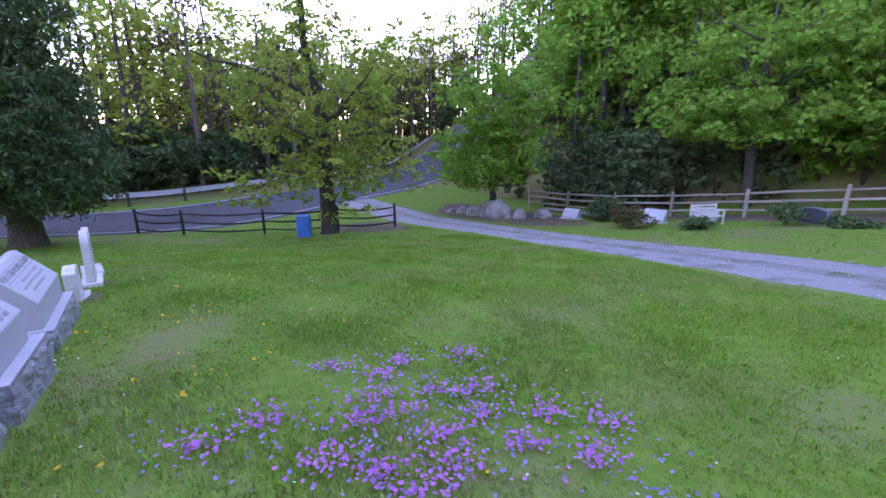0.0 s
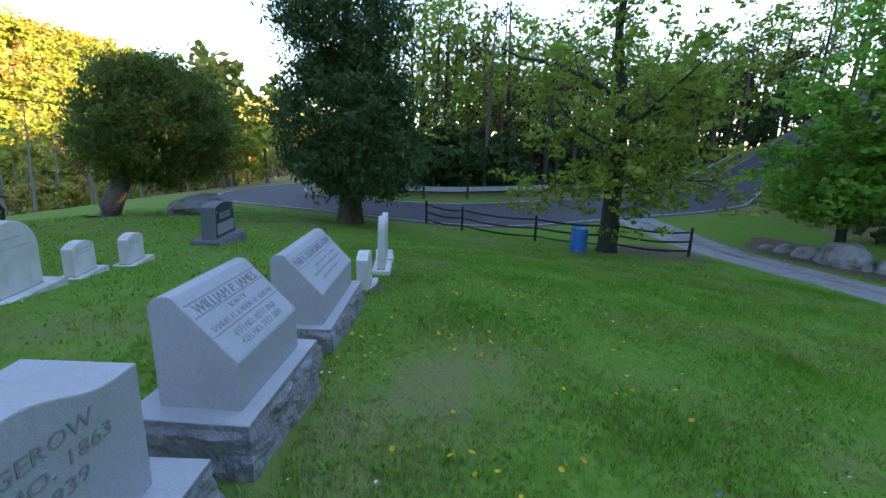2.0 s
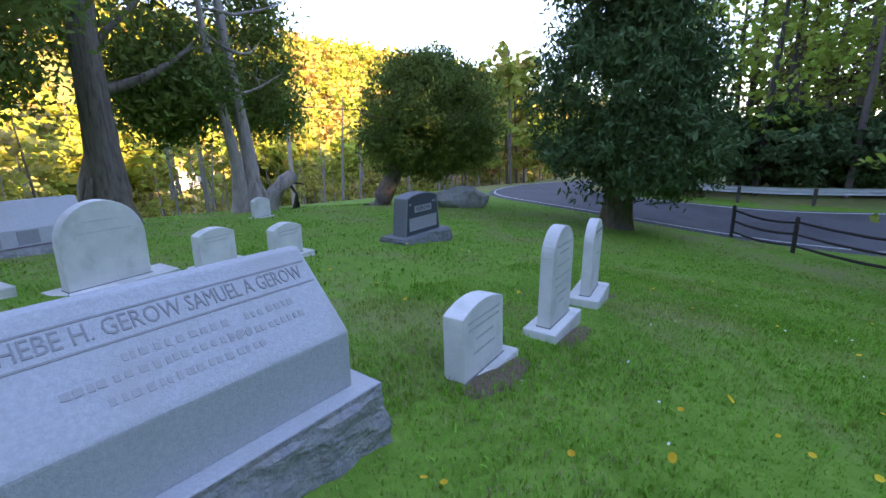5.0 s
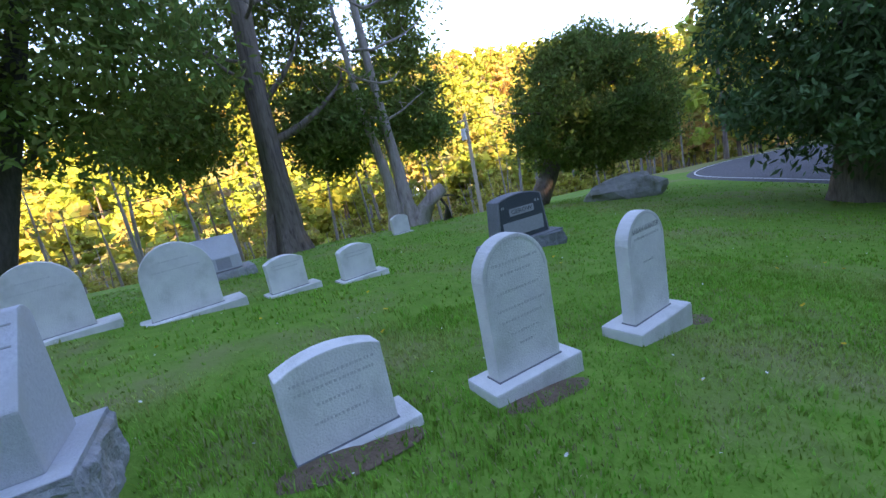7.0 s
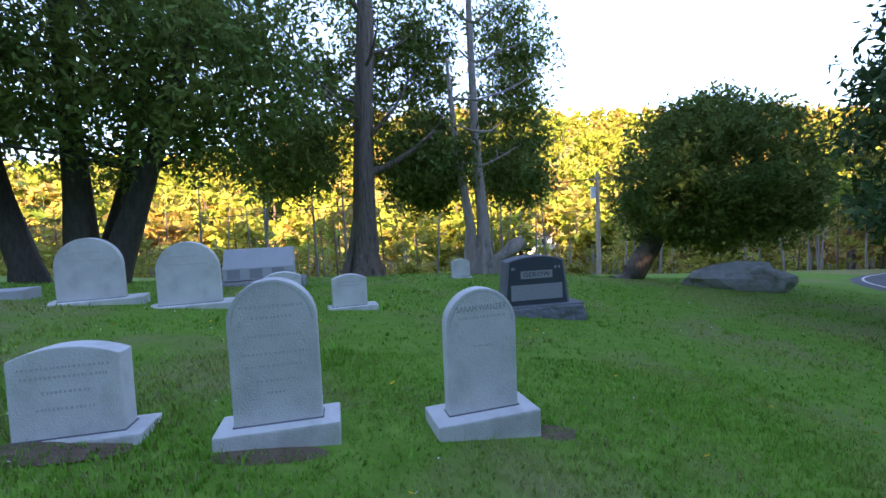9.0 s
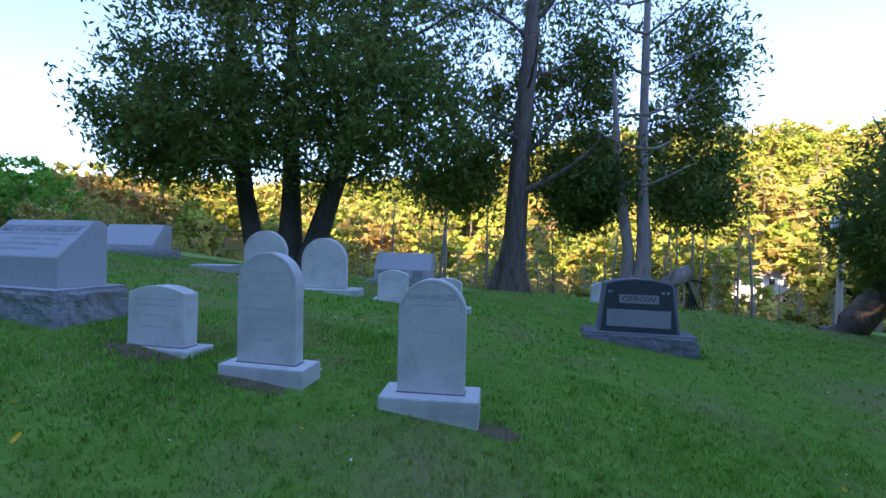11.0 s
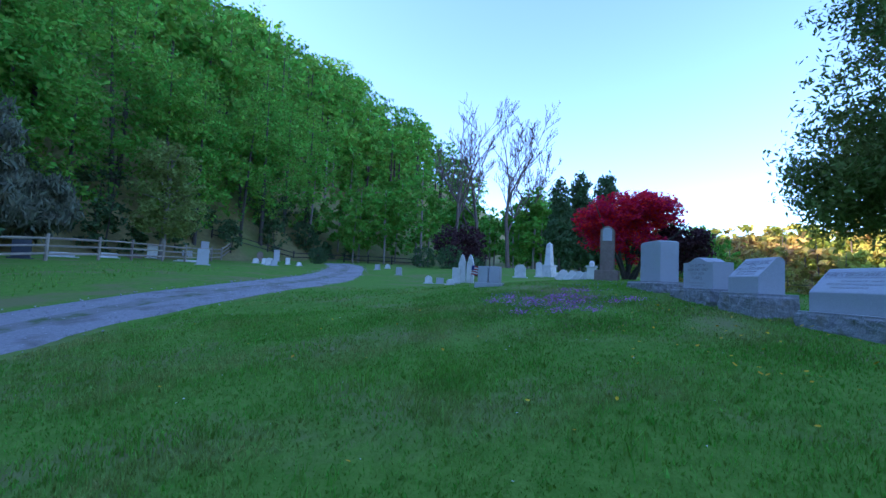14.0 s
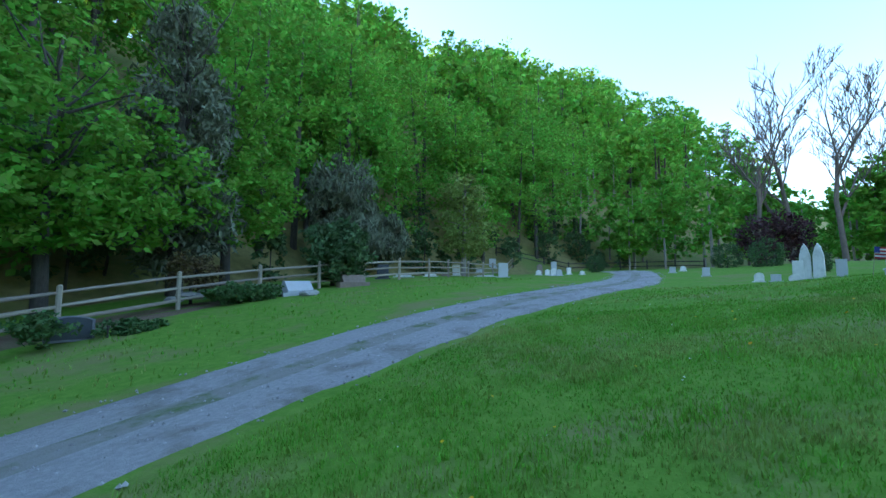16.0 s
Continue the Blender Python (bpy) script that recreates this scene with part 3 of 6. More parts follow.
# upright die with a serpentine top
ob = thing("upright_headstone", stone_pose(-7.15, 0.30, 0.66, -1), "grey granite headstone with a serpentine top and carved dates", "headstone", "slant markers in the family row")
part("plinth", rock_block(-0.62, 0.62, -0.33, 0.33, -0.3, 0.30, 0.035, 0.028, 21, 0.055), M_GRANITEROCK, ob, "rock-faced granite plinth")
part("plinth_top", box(-0.617, 0.617, -0.327, 0.327, 0.272, 0.304, 0.006), M_GRANITE, ob, "sawn plinth top")
serp = [(-0.47, 0.302), (0.47, 0.302), (0.47, 0.82)]
for k in range(17):
    q = -1 + 2 * k / 16
    serp.append((-0.47 * q, 0.82 + 0.10 * (0.5 + 0.5 * math.cos(math.pi * min(1, abs(q) * 1.25))) ** 1.2))
serp.append((-0.47, 0.82))
die = part("die", prism(serp, 'y', -0.18, 0.24, 0.008), M_GRANITE, ob)
for i, (tx, wd) in enumerate((("S.H. GEROW", 0.5), ("10TH MO. 1863", 0.62), ("21ST 1939", 0.42), ("TURREL", 0.34))):
    letters(die, tx, 0.075, front(-0.182, 0.76 - 0.085 * i), M_LETTERSHADE, wd)
bars(die, [(0, 0.41, 0.5), (0, 0.355, 0.4)], front(-0.182, 0), M_LETTERSHADESOFT, 0.03, 5)

# tall die nearer the maple
ob = thing("upright_headstone", stone_pose(-9.06, 0.42, 0.83, -2), "tall blue-grey granite headstone on a rock-faced plinth", "headstone", "slant markers in the family row")
part("plinth", rock_block(-0.72, 0.72, -0.42, 0.42, -0.3, 0.26, 0.03, 0.04, 31, 0.06), M_GRANITEROCK, ob, "rock-faced granite plinth")
part("die", prism([(-0.48, 0.258), (0.48, 0.258), (0.48, 1.2), (0.36, 1.235), (-0.36, 1.235), (-0.48, 1.2)], 'y', -0.22, 0.22, 0.012), M_GRANITE, ob)

# the three white tablets
tablet("tablet_headstone", stone_pose(0.0, 0.05, 0.0, 8, 1), 0.46, 0.78, 0.20, 0.10, (0.67, 0.32, 0.15, 0.0),
       "white marble headstone with a rounded top on a squared base", ROW, [("SARAH WANZER", 0.655, 0.055, 0.33)], [(0.60, 0.3), (0.42, 0.12)], shoulder=0.0, ridge=True, seed=2)
tablet("tablet_headstone", stone_pose(-1.2, -0.06, 0.12, 3, 1), 0.47, 0.81, 0.22, 0.11, (0.66, 0.28, 0.15, 0.0),
       "white marble headstone with a rounded top and worn writing", ROW, [], [(0.66, 0.33), (0.60, 0.22), (0.5, 0.3), (0.4, 0.34), (0.33, 0.3), (0.25, 0.2), (0.18, 0.1)], ridge=True, seed=3)
tablet("tablet_headstone", stone_pose(-2.28, 0.03, 0.27, 3, -1), 0.53, 0.49, 0.058, 0.15, (0.50, 0.30, 0.02, 0.12),
       "small white marble headstone with a low arched top", ROW, [], [(0.38, 0.42), (0.33, 0.40), (0.25, 0.22), (0.16, 0.28)], seed=4)

# second row
ROW2 = "pale tablets in the rear row"
def on_land(x, y, yaw, lean=0.0, side=0.0, sink=0.0):
    return stone_pose(x, y, gz(x, y) - sink, yaw, lean, side)
tablet("tablet_headstone", on_land(-3.1, 4.05, 8, 2), 0.78, 0.86, 0.36, 0.14, (1.15, 0.4, 0.06, 0.06), "broad white marble headstone with a rounded top", ROW2, [], [(0.66, 0.3), (0.55, 0.5)], seed=5)
tablet("tablet_headstone", on_land(-4.45, 4.3, 12, 2), 0.78, 0.86, 0.36, 0.14, (1.15, 0.4, 0.06, 0.06), "broad white marble headstone with a rounded top", ROW2, [], [(0.66, 0.3), (0.55, 0.5)], seed=6)
tablet("tablet_headstone", on_land(-1.9, 4.2, 8, 1), 0.50, 0.47, 0.07, 0.15, (0.72, 0.32, 0.05, 0.04), "small pale marble headstone with a low arched top", ROW2, [], [(0.36, 0.36), (0.31, 0.3)], seed=7)
tablet("tablet_headstone", on_land(-0.95, 4.1, 8, 1), 0.50, 0.47, 0.07, 0.15, (0.72, 0.32, 0.05, 0.04), "small pale marble headstone with a low arched top", ROW2, [], [(0.36, 0.36), (0.31, 0.3)], seed=8)
tablet("tablet_headstone", on_land(1.8, 9.2, 10), 0.52, 0.5, 0.09, 0.12, (0.6, 0.3, 0.02, 0), "small weathered headstone at the edge of the bank", ROW2, [], [], seed=9)

# dark polished stone
ob = thing("dark_headstone", stone_pose(1.88, 4.03, -0.13, 2), "polished dark granite headstone with a family name on a rough base", "headstone")
part("base", rock_block(-0.72, 0.72, -0.28, 0.28, -0.3, 0.12, 0.02, 0.03, 41, 0.06), M_DARKSIDE, ob, "rough grey base")
dp = [(-0.54, 0.118), (0.54, 0.118), (0.46, 0.80)] + [(0.46 - 0.92 * k / 10, 0.80 + 0.075 * math.sin(math.pi * k / 10) ** 0.7) for k in range(1, 10)] + [(-0.46, 0.80)]
die = part("die", prism(dp, 'y', -0.15, 0.15, 0.008), M_DARKSIDE, ob)
fp = [(x * 0.93, 0.12 + (z - 0.12) * 0.965 + 0.01) for x, z in dp]
part("polished_face", prism(fp, 'y', -0.156, -0.148, 0), M_DARKSTONE, die, "polished black face")
part("name_panel", box(-0.26, 0.26, -0.161, -0.155, 0.53, 0.65, 0.002), M_STEEL, die, "matt grey panel")
letters(die, "GEROW", 0.10, front(-0.163, 0.59), M_DARKSTONE, 0.44)
part("lower_panel", box(-0.42, 0.42, -0.161, -0.155, 0.20, 0.44, 0.002), M_STEEL, die, "matt grey panel")
bars(die, [(-0.37, 0.69, 0.07), (0.33, 0.69, 0.07)], front(-0.158, 0), M_STEEL, 0.045, 3)

# wide slant memorial behind, another at the crest, and a flat ledger
ob = thing("wide_memorial", on_land(-3.0, 7.8, 4), "wide grey granite memorial with three dark panels", "headstone")
part("base", rock_block(-0.92, 0.92, -0.4, 0.4, -0.3, 0.14, 0.03, 0.02, 51, 0.08), M_GRANITEROCK, ob)
die = part("die", prism([(0.26, 0.158), (-0.26, 0.158), (-0.26, 0.42), (0.02, 0.82), (0.2, 0.82), (0.26, 0.76)], 'x', -0.72, 0.72, 0.01), M_GRANITE, ob)
for px in (-0.5, -0.05, 0.4):
    part("dark_panel", box(px - 0.13, px + 0.13, -0.268, -0.258, 0.19, 0.40, 0.002), M_STEEL, die)
ob = thing("slant_headstone", on_land(-8.6, 5.2, 6), "low grey granite slant headstone at the crest", "headstone", "slant markers in the family row")
part("plinth", rock_block(-0.85, 0.85, -0.4, 0.4, -0.3, 0.1, 0.03, 0.02, 55, 0.08), M_GRANITEROCK, ob)
part("die", prism([(0.28, 0.098), (-0.28, 0.098), (-0.28, 0.2), (0.06, 0.66), (0.24, 0.66), (0.28, 0.6)], 'x', -0.72, 0.72, 0.01), M_GRANITE, ob)
ob = thing("ledger_stone", on_land(-5.9, 4.7, 8), "low flat grey ledger stone lying in the grass", "gravestone")
part("slab", box(-0.42, 0.42, -0.25, 0.25, -0.1, 0.1, 0.012), M_GRANITE, ob)

# ---------------------------------------------------------------- knoll stones beyond the phlox


def simple_stone(name, x, y, w, h, t, top, material, label, yaw=80.0, lean=0.0, side=0.0, group="small markers beyond the drive", base=0.06):
    """A small upright marker: top 'arc', 'flat', 'peak' or 'cross' on a low base."""
    ob = thing(name, on_land(x, y, yaw, lean, side), label, "headstone", group)
    if base:
        part("base", box(-w * 0.68, w * 0.68, -t * 1.1, t * 1.1, -0.2, base, 0.01), material, ob)
    if top == 'arc':
        pr = arc_top(w, h, w * 0.35, 10)
    elif top == 'peak':
        pr = [(-w / 2, 0), (w / 2, 0), (w / 2, h * 0.8), (w * 0.25, h * 0.95), (0, h), (-w * 0.25, h * 0.95), (-w / 2, h * 0.8)]
    elif top == 'slant':
        pr = None
    else:
        pr = [(-w / 2, 0), (w / 2, 0), (w / 2, h), (-w / 2, h)]
    if pr:
        part("tablet", prism([(a, b + base - 0.003) for a, b in pr], 'y', -t / 2, t / 2, 0.008), material, ob)
    else:
        part("die", prism([(t, 0.0), (-t, 0.0), (-t, h * 0.3), (t * 0.2, h), (t * 0.8, h), (t, h * 0.9)], 'x', -w / 2, w / 2, 0.008), material, ob)
    return ob


KN = "stones on the knoll by the maple"
ob = thing("brown_monument", on_land(-12.4, 0.65, 60), "tall brownstone monument with an arched panel under the maple", "monument", KN)
part("base", box(-0.36, 0.36, -0.3, 0.3, -0.3, 0.32, 0.02), M_BROWNSTONE, ob)
part("shaft", prism([(a, b + 0.318) for a, b in arc_top(0.42, 1.4, 0.16)], 'y', -0.15, 0.15, 0.015), M_BROWNSTONE, ob)
part("arched_panel", prism([(a, b + 1.25) for a, b in arc_top(0.28, 0.42, 0.1)], 'y', -0.156, -0.148, 0), M_GRANITE, ob, "pale arched panel")
ob = thing("obelisk", on_land(-30.44, 4.54, 40), "white marble obelisk on a stepped pedestal", "monument", KN)
part("step", box(-0.55, 0.55, -0.55, 0.55, -0.3, 0.3, 0.02), M_MARBLE, ob)
part("pedestal", box(-0.38, 0.38, -0.38, 0.38, 0.298, 0.72, 0.02), M_MARBLE, ob)
part("cornice", box(-0.44, 0.44, -0.44, 0.44, 0.718, 0.82, 0.03), M_MARBLE, ob)
bm = bmesh.new()
bmesh.ops.create_cone(bm, cap_ends=True, segments=4, radius1=0.36, radius2=0.22, depth=1.5, matrix=pose(0, 0, 1.56, 0, 0, 45))
bmesh.ops.create_cone(bm, cap_ends=True, segments=4, radius1=0.22, radius2=0.02, depth=0.16, matrix=pose(0, 0, 2.39, 0, 0, 45))
part("shaft", bevelled(bm, 0.01), M_MARBLE, ob)
ob = thing("twin_headstone", on_land(-12.33, -3.12, 62), "pair of grey granite posts on one plinth, a small flag beside", "headstone", KN)
part("plinth", box(-0.42, 0.42, -0.2, 0.2, -0.2, 0.12, 0.02), M_GRANITE, ob)
part("post", box(-0.35, -0.02, -0.13, 0.13, 0.118, 0.62, 0.03), M_GRANITE, ob)
part("post", box(0.02, 0.35, -0.13, 0.13, 0.118, 0.62, 0.03), M_GRANITE, ob)
ob = thing("grave_flag", on_land(-12.71, -3.68, 30, 0, 8), "small striped cloth flag on a thin stick", "flag")
part("stick", tube_mesh("stick", [tube([(0, 0, -0.1), (0, 0, 0.75)], [0.006, 0.006], 6)], M_POLE), M_POLE, ob)
for k in range(7):
    part("stripe", box(0.006, 0.30, -0.002 + 0.012 * math.sin(k), 0.002 + 0.012 * math.sin(k), 0.42 + 0.04 * k, 0.458 + 0.04 * k, 0), M_FLAGRED if k % 2 == 0 else M_FLAGWHITE, ob)
part("canton", box(0.006, 0.13, -0.018, 0.018, 0.56, 0.70, 0), M_FLAGBLUE, ob)
ob = thing("twin_spire_headstone", on_land(-24.98, -2.18, 70), "pair of tall pointed white marble tablets side by side", "headstone", KN)
for s in (-0.25, 0.25):
    part("spire", prism([(s - 0.22, 0), (s + 0.22, 0), (s + 0.2, 1.1), (s + 0.1, 1.5), (s, 1.68), (s - 0.1, 1.5), (s - 0.2, 1.1)], 'y', -0.12, 0.12, 0.012), M_MARBLE, ob)
simple_stone("tablet_headstone", -24.17, -2.88, 0.4, 0.85, 0.12, 'flat', M_MARBLE, "weathered white marble tablet headstone", 75, group=KN)
simple_stone("tablet_headstone", -24.82, -1.15, 0.4, 0.8, 0.12, 'flat', M_GRANITE, "narrow grey granite tablet", 75, group=KN)
simple_stone("tablet_headstone", -29.10, 2.10, 0.75, 0.85, 0.14, 'arc', M_MARBLE, "white double tablet with arched tops", 65, 3, group=KN)
simple_stone("tablet_headstone", -29.81, 3.62, 0.45, 1.0, 0.14, 'arc', M_MARBLE, "white marble tablet beside the obelisk", 65, group=KN)
for i, (x, y) in enumerate(((-27.15, 4.09), (-26.38, 4.39), (-25.70, 4.59), (-25.02, 4.78))):
    simple_stone("leaning_headstone", x, y, 0.55, 0.85, 0.12, 'arc', M_MARBLE, "old marble tablet leaning far over", 80, 0, 38, group="leaning tablets in a row", base=0.0)
ob = thing("urn_monument", on_land(-24.37, 5.17, 60), "small white monument topped with a cap", "monument", KN)
part("pedestal", box(-0.25, 0.25, -0.25, 0.25, -0.2, 1.0, 0.02), M_MARBLE, ob)
part("cap", box(-0.32, 0.32, -0.32, 0.32, 0.998, 1.1, 0.03), M_MARBLE, ob)
part("finial", boulder_bm(0.16, 0.16, 0.2, 2, 2, 0.05), M_MARBLE, ob).location = (0, 0, 1.2)
for i, (x, y, h) in enumerate(((-30.08, -6.21, 0.5), (-23.76, -4.43, 0.4), (-23.64, -3.81, 0.3), (-22.49, -3.35, 0.28), (-35.38, -8.04, 0.4), (-37.49, -7.32, 0.35))):
    simple_stone("small_headstone", x, y, 0.4, h, 0.14, 'arc' if i % 2 else 'flat', M_MARBLE if i % 2 else M_GRANITE, "small low grave marker in the grass", 80, group=KN, base=0.04)

# ---------------------------------------------------------------- stones along the rail fence
FN = "markers along the rail fence"
simple_stone("slant_headstone", -0.1, -21.2, 1.0, 0.62, 0.28, 'slant', M_GRANITE, "grey granite slant marker near the bench", 195, group=FN, base=0.08)
simple_stone("slant_headstone", 1.9, -20.7, 0.95, 0.62, 0.28, 'slant', M_GRANITE, "grey granite slant marker in front of the fence", 195, group=FN, base=0.08)
simple_stone("slant_headstone", 6.32, -20.04, 0.85, 0.55, 0.26, 'slant', M_GRANITE, "grey granite slant marker beside the boulders", 195, group=FN, base=0.06)
simple_stone("slant_headstone", -11.94, -21.49, 1.1, 0.55, 0.3, 'slant', M_GRANITE, "pale grey slant marker by the fence", 160, group=FN, base=0.08)
ob = thing("dark_headstone", on_land(-4.03, -21.01, 170), "dark framed granite headstone among low plants", "headstone", FN)
part("die", prism(arc_top(0.95, 0.62, 0.1), 'y', -0.12, 0.12, 0.01), M_DARKSIDE, ob)
part("polished_face", prism([(a * 0.86, b * 0.86 + 0.06) for a, b in arc_top(0.95, 0.62, 0.1)], 'y', -0.128, -0.118, 0), M_DARKSTONE, ob)
simple_stone("pink_headstone", -15.56, -21.58, 1.1, 0.55, 0.26, 'slant', M_BROWNSTONE, "pinkish stepped granite marker under the rhododendron", 150, group=FN, base=0.2)
for i, (x, y, w, h, tp, ml, lab) in enumerate((
        (-21.58, -24.02, 0.7, 0.85, 'flat', M_DARKSTONE, "dark blue granite upright marker"), (-25.49, -24.96, 1.1, 0.22, 'flat', M_MARBLE, "low pale block marker"),
        (-29.99, -25.27, 0.9, 0.28, 'flat', M_MARBLE, "low pale tilted marker"), (-33.94, -25.91, 0.7, 0.3, 'arc', M_BROWNSTONE, "low brownish stone grave marker"),
        (-36.44, -26.05, 0.7, 1.0, 'flat', M_MARBLE, "upright white marble marker"), (-27.90, -18.42, 0.65, 0.95, 'flat', M_GRANITE, "pale blue-grey upright marker"),
        (-41.53, -25.74, 0.8, 0.7, 'flat', M_GRANITE, "grey frame-like granite marker"), (-44.59, -25.56, 0.7, 0.85, 'flat', M_GRANITE, "pale grey upright marker"),
        (-41.85, -19.73, 0.5, 0.45, 'arc', M_MARBLE, "small white marble grave marker"), (-40.50, -18.54, 0.4, 0.5, 'peak', M_MARBLE, "small pointed white marble marker"),
        (-37.65, -17.24, 0.6, 0.6, 'arc', M_MARBLE, "white marble marker with flowers"), (-36.83, -16.62, 0.5, 0.5, 'arc', M_GRANITE, "grey granite marker with flowers"),
        (-41.75, -16.79, 0.4, 0.6, 'flat', M_MARBLE, "small white marble grave marker"), (-38.95, -15.09, 0.4, 0.3, 'arc', M_MARBLE, "tiny white marble grave marker"),
        (-47.22, -21.07, 0.6, 1.0, 'peak', M_BROWNSTONE, "brownish pointed stone grave marker"), (-49.87, -20.12, 0.6, 1.2, 'flat', M_GRANITE, "tall grey granite grave marker"),
        (-34.43, -22.35, 1.4, 0.1, 'flat', M_MARBLE, "flat pale ledger in the grass"))):
    simple_stone("small_headstone", x, y, w, h, 0.2, tp, ml, lab, 120, (i % 3 - 1) * 2.0, group=FN, base=0.05)

# ---------------------------------------------------------------- fences


def rail_between(parent, a, b, r, material, seed, sag=0.0):
    a, b = Vector(a), Vector(b)
    pts = [a.lerp(b, k / 4) + Vector((0, 0, -sag * math.sin(math.pi * k / 4) + 0.012 * noise.noise(Vector((seed, k, 0))))) for k in range(5)]
    v, f = tube(pts, [r * 0.8, r, r * 1.1, r, r * 0.8], 6, 0.5, seed)
    n = 6
    caps = [tuple(range(n))[::-1], tuple(range(len(v) - n, len(v)))]
    me = raw_mesh("rail", v, [f, np.array(caps)], [material])
    part("rail", me, material, parent)


def rail_fence(name, pts, heights, post_h, material, label, rails_r=0.05, post_r=0.075, sag=0.0):
    """A post-and-rail fence over the land; a thing with each post and rail a part."""
    ob = thing(name, pose(0, 0, 0), label, "fence")
    for i, (x, y) in enumerate(pts):
        z = gz(x, y)
        v, f = tube([(x, y, z - 0.3), (x + 0.01, y, z + post_h * 0.5), (x, y + 0.01, z + post_h - 0.03), (x, y, z + post_h)], [post_r, post_r, post_r * 0.92, post_r * 0.6], 7, 0.3, i)
        me = raw_mesh("post", v, [f, np.array([tuple(range(len(v) - 7, len(v)))])], [material])
        part("post", me, material, ob)
        if i:
            x0, y0 = pts[i - 1]
            for k, h in enumerate(heights):
                rail_between(ob, (x0, y0, gz(x0, y0) + h), (x, y, z + h + 0.02 * math.sin(i * 2 + k)), rails_r, material, i * 3.1 + k, sag)
    return ob


F1 = catmull([(13.0, -22.4), (6, -22.5), (-3, -22.5), (-10, -22.6), (-20.5, -22.4), (-24.7, -22.2), (-28.7, -22.5), (-33, -22.3), (-42, -23.4), (-49, -24.4)], 0.05)
seg = np.concatenate([[0], np.cumsum(np.linalg.norm(np.diff(F1, axis=0), axis=1))])
f1 = [(float(np.interp(s, seg, F1[:, 0])), float(np.interp(s, seg, F1[:, 1]))) for s in np.arange(0.9, seg[-1], 3.3)]
rail_fence("rail_fence", f1, (0.32, 0.70, 1.06), 1.26, M_RAIL, "weathered split-rail fence with three rails along the woods", 0.052, 0.08)
F2 = catmull([(-47.01, -26.29), (-53.90, -20.17), (-59.09, -11.80), (-62.43, -2.16)], 0.05)
seg = np.concatenate([[0], np.cumsum(np.linalg.norm(np.diff(F2, axis=0), axis=1))])
f2 = [(float(np.interp(s, seg, F2[:, 0])), float(np.interp(s, seg, F2[:, 1]))) for s in np.arange(0.3, seg[-1], 3.3)]
rail_fence("rail_fence", f2, (0.4, 0.9), 1.15, M_RAILDARK, "dark shaded rail fence at the far edge of the woods", 0.05, 0.075)
rail_fence("roadside_fence", [(13.4, -0.3), (12.5, -2.0), (10.9, -5.1), (9.35, -8.0), (8.17, -10.3)], (0.22, 0.58, 0.95), 1.12, M_RAILDARK, "dark stained post-and-rail fence with sagging rails by the road", 0.04, 0.06, 0.10)
# guardrail beyond the road
gr = thing("guardrail", pose(0, 0, 0), "galvanised steel guardrail along the far side of the road", "guardrail", kind="structure")
t_ = np.gradient(ROAD, axis=0)
t_ /= np.linalg.norm(t_, axis=1)[:, None]
gline = ROAD + np.stack([t_[:, 1], -t_[:, 0]], 1) * 4.6
sel = [i for i in range(len(ROAD)) if -30 < gline[i, 1] < 4.5 and gline[i, 0] < 40]
gl = gline[sel][::2]
prof = [(0.0, 0.50), (0.05, 0.54), (0.05, 0.59), (0.0, 0.65), (0.05, 0.71), (0.05, 0.76), (0.0, 0.80)]
vv = []
for i, (x, y) in enumerate(gl):
    d = gl[min(i + 1, len(gl) - 1)] - gl[max(i - 1, 0)]
    d /= np.linalg.norm(d)
    for u, h in prof:
        vv.append((x - d[1] * -u, y + d[0] * -u, gz(x, y) + h))
k = len(prof)
ff = [(i * k + j, i * k + j + 1, (i + 1) * k + j + 1, (i + 1) * k + j) for i in range(len(gl) - 1) for j in range(k - 1)]
beam = part("beam", raw_mesh("beam", vv, [np.array(ff)], [M_GALV], None, True), M_GALV, gr)
sm = beam.modifiers.new("thickness", 'SOLIDIFY')
sm.thickness = 0.006
for x, y in gl[::3]:
    part("post", box(x - 0.05, x + 0.05, y - 0.07, y + 0.07, gz(x, y) - 0.3, gz(x, y) + 0.78, 0.006), M_BARKDARK, gr)

# ---------------------------------------------------------------- barrel, boulders, bench, pole
bx, by = 8.05, -6.1
ob = thing("barrel", pose(bx, by, gz(bx, by)), "bright blue plastic drum standing at the tree's foot", "barrel")
ring = [(0.0, 0.0), (0.27, 0.0), (0.29, 0.03), (0.295, 0.28), (0.305, 0.30), (0.305, 0.33), (0.295, 0.35), (0.295, 0.57), (0.305, 0.59), (0.305, 0.62), (0.295, 0.64), (0.29, 0.86), (0.30, 0.87), (0.30, 0.90), (0.27, 0.90), (0.26, 0.87), (0.0, 0.87)]
bm = bmesh.new()
vs = [bm.verts.new((r_, 0, z_)) for r_, z_ in ring]
es = [bm.edges.new((vs[i], vs[i + 1])) for i in range(len(vs) - 1)]
bmesh.ops.spin(bm, geom=vs + es, cent=(0, 0, 0), axis=(0, 0, 1), angle=2 * math.pi, steps=28, use_merge=True)
bmesh.ops.remove_doubles(bm, verts=bm.verts, dist=0.001)
bmesh.ops.recalc_face_normals(bm, faces=bm.faces)
part("drum", bm, M_BARREL, ob)
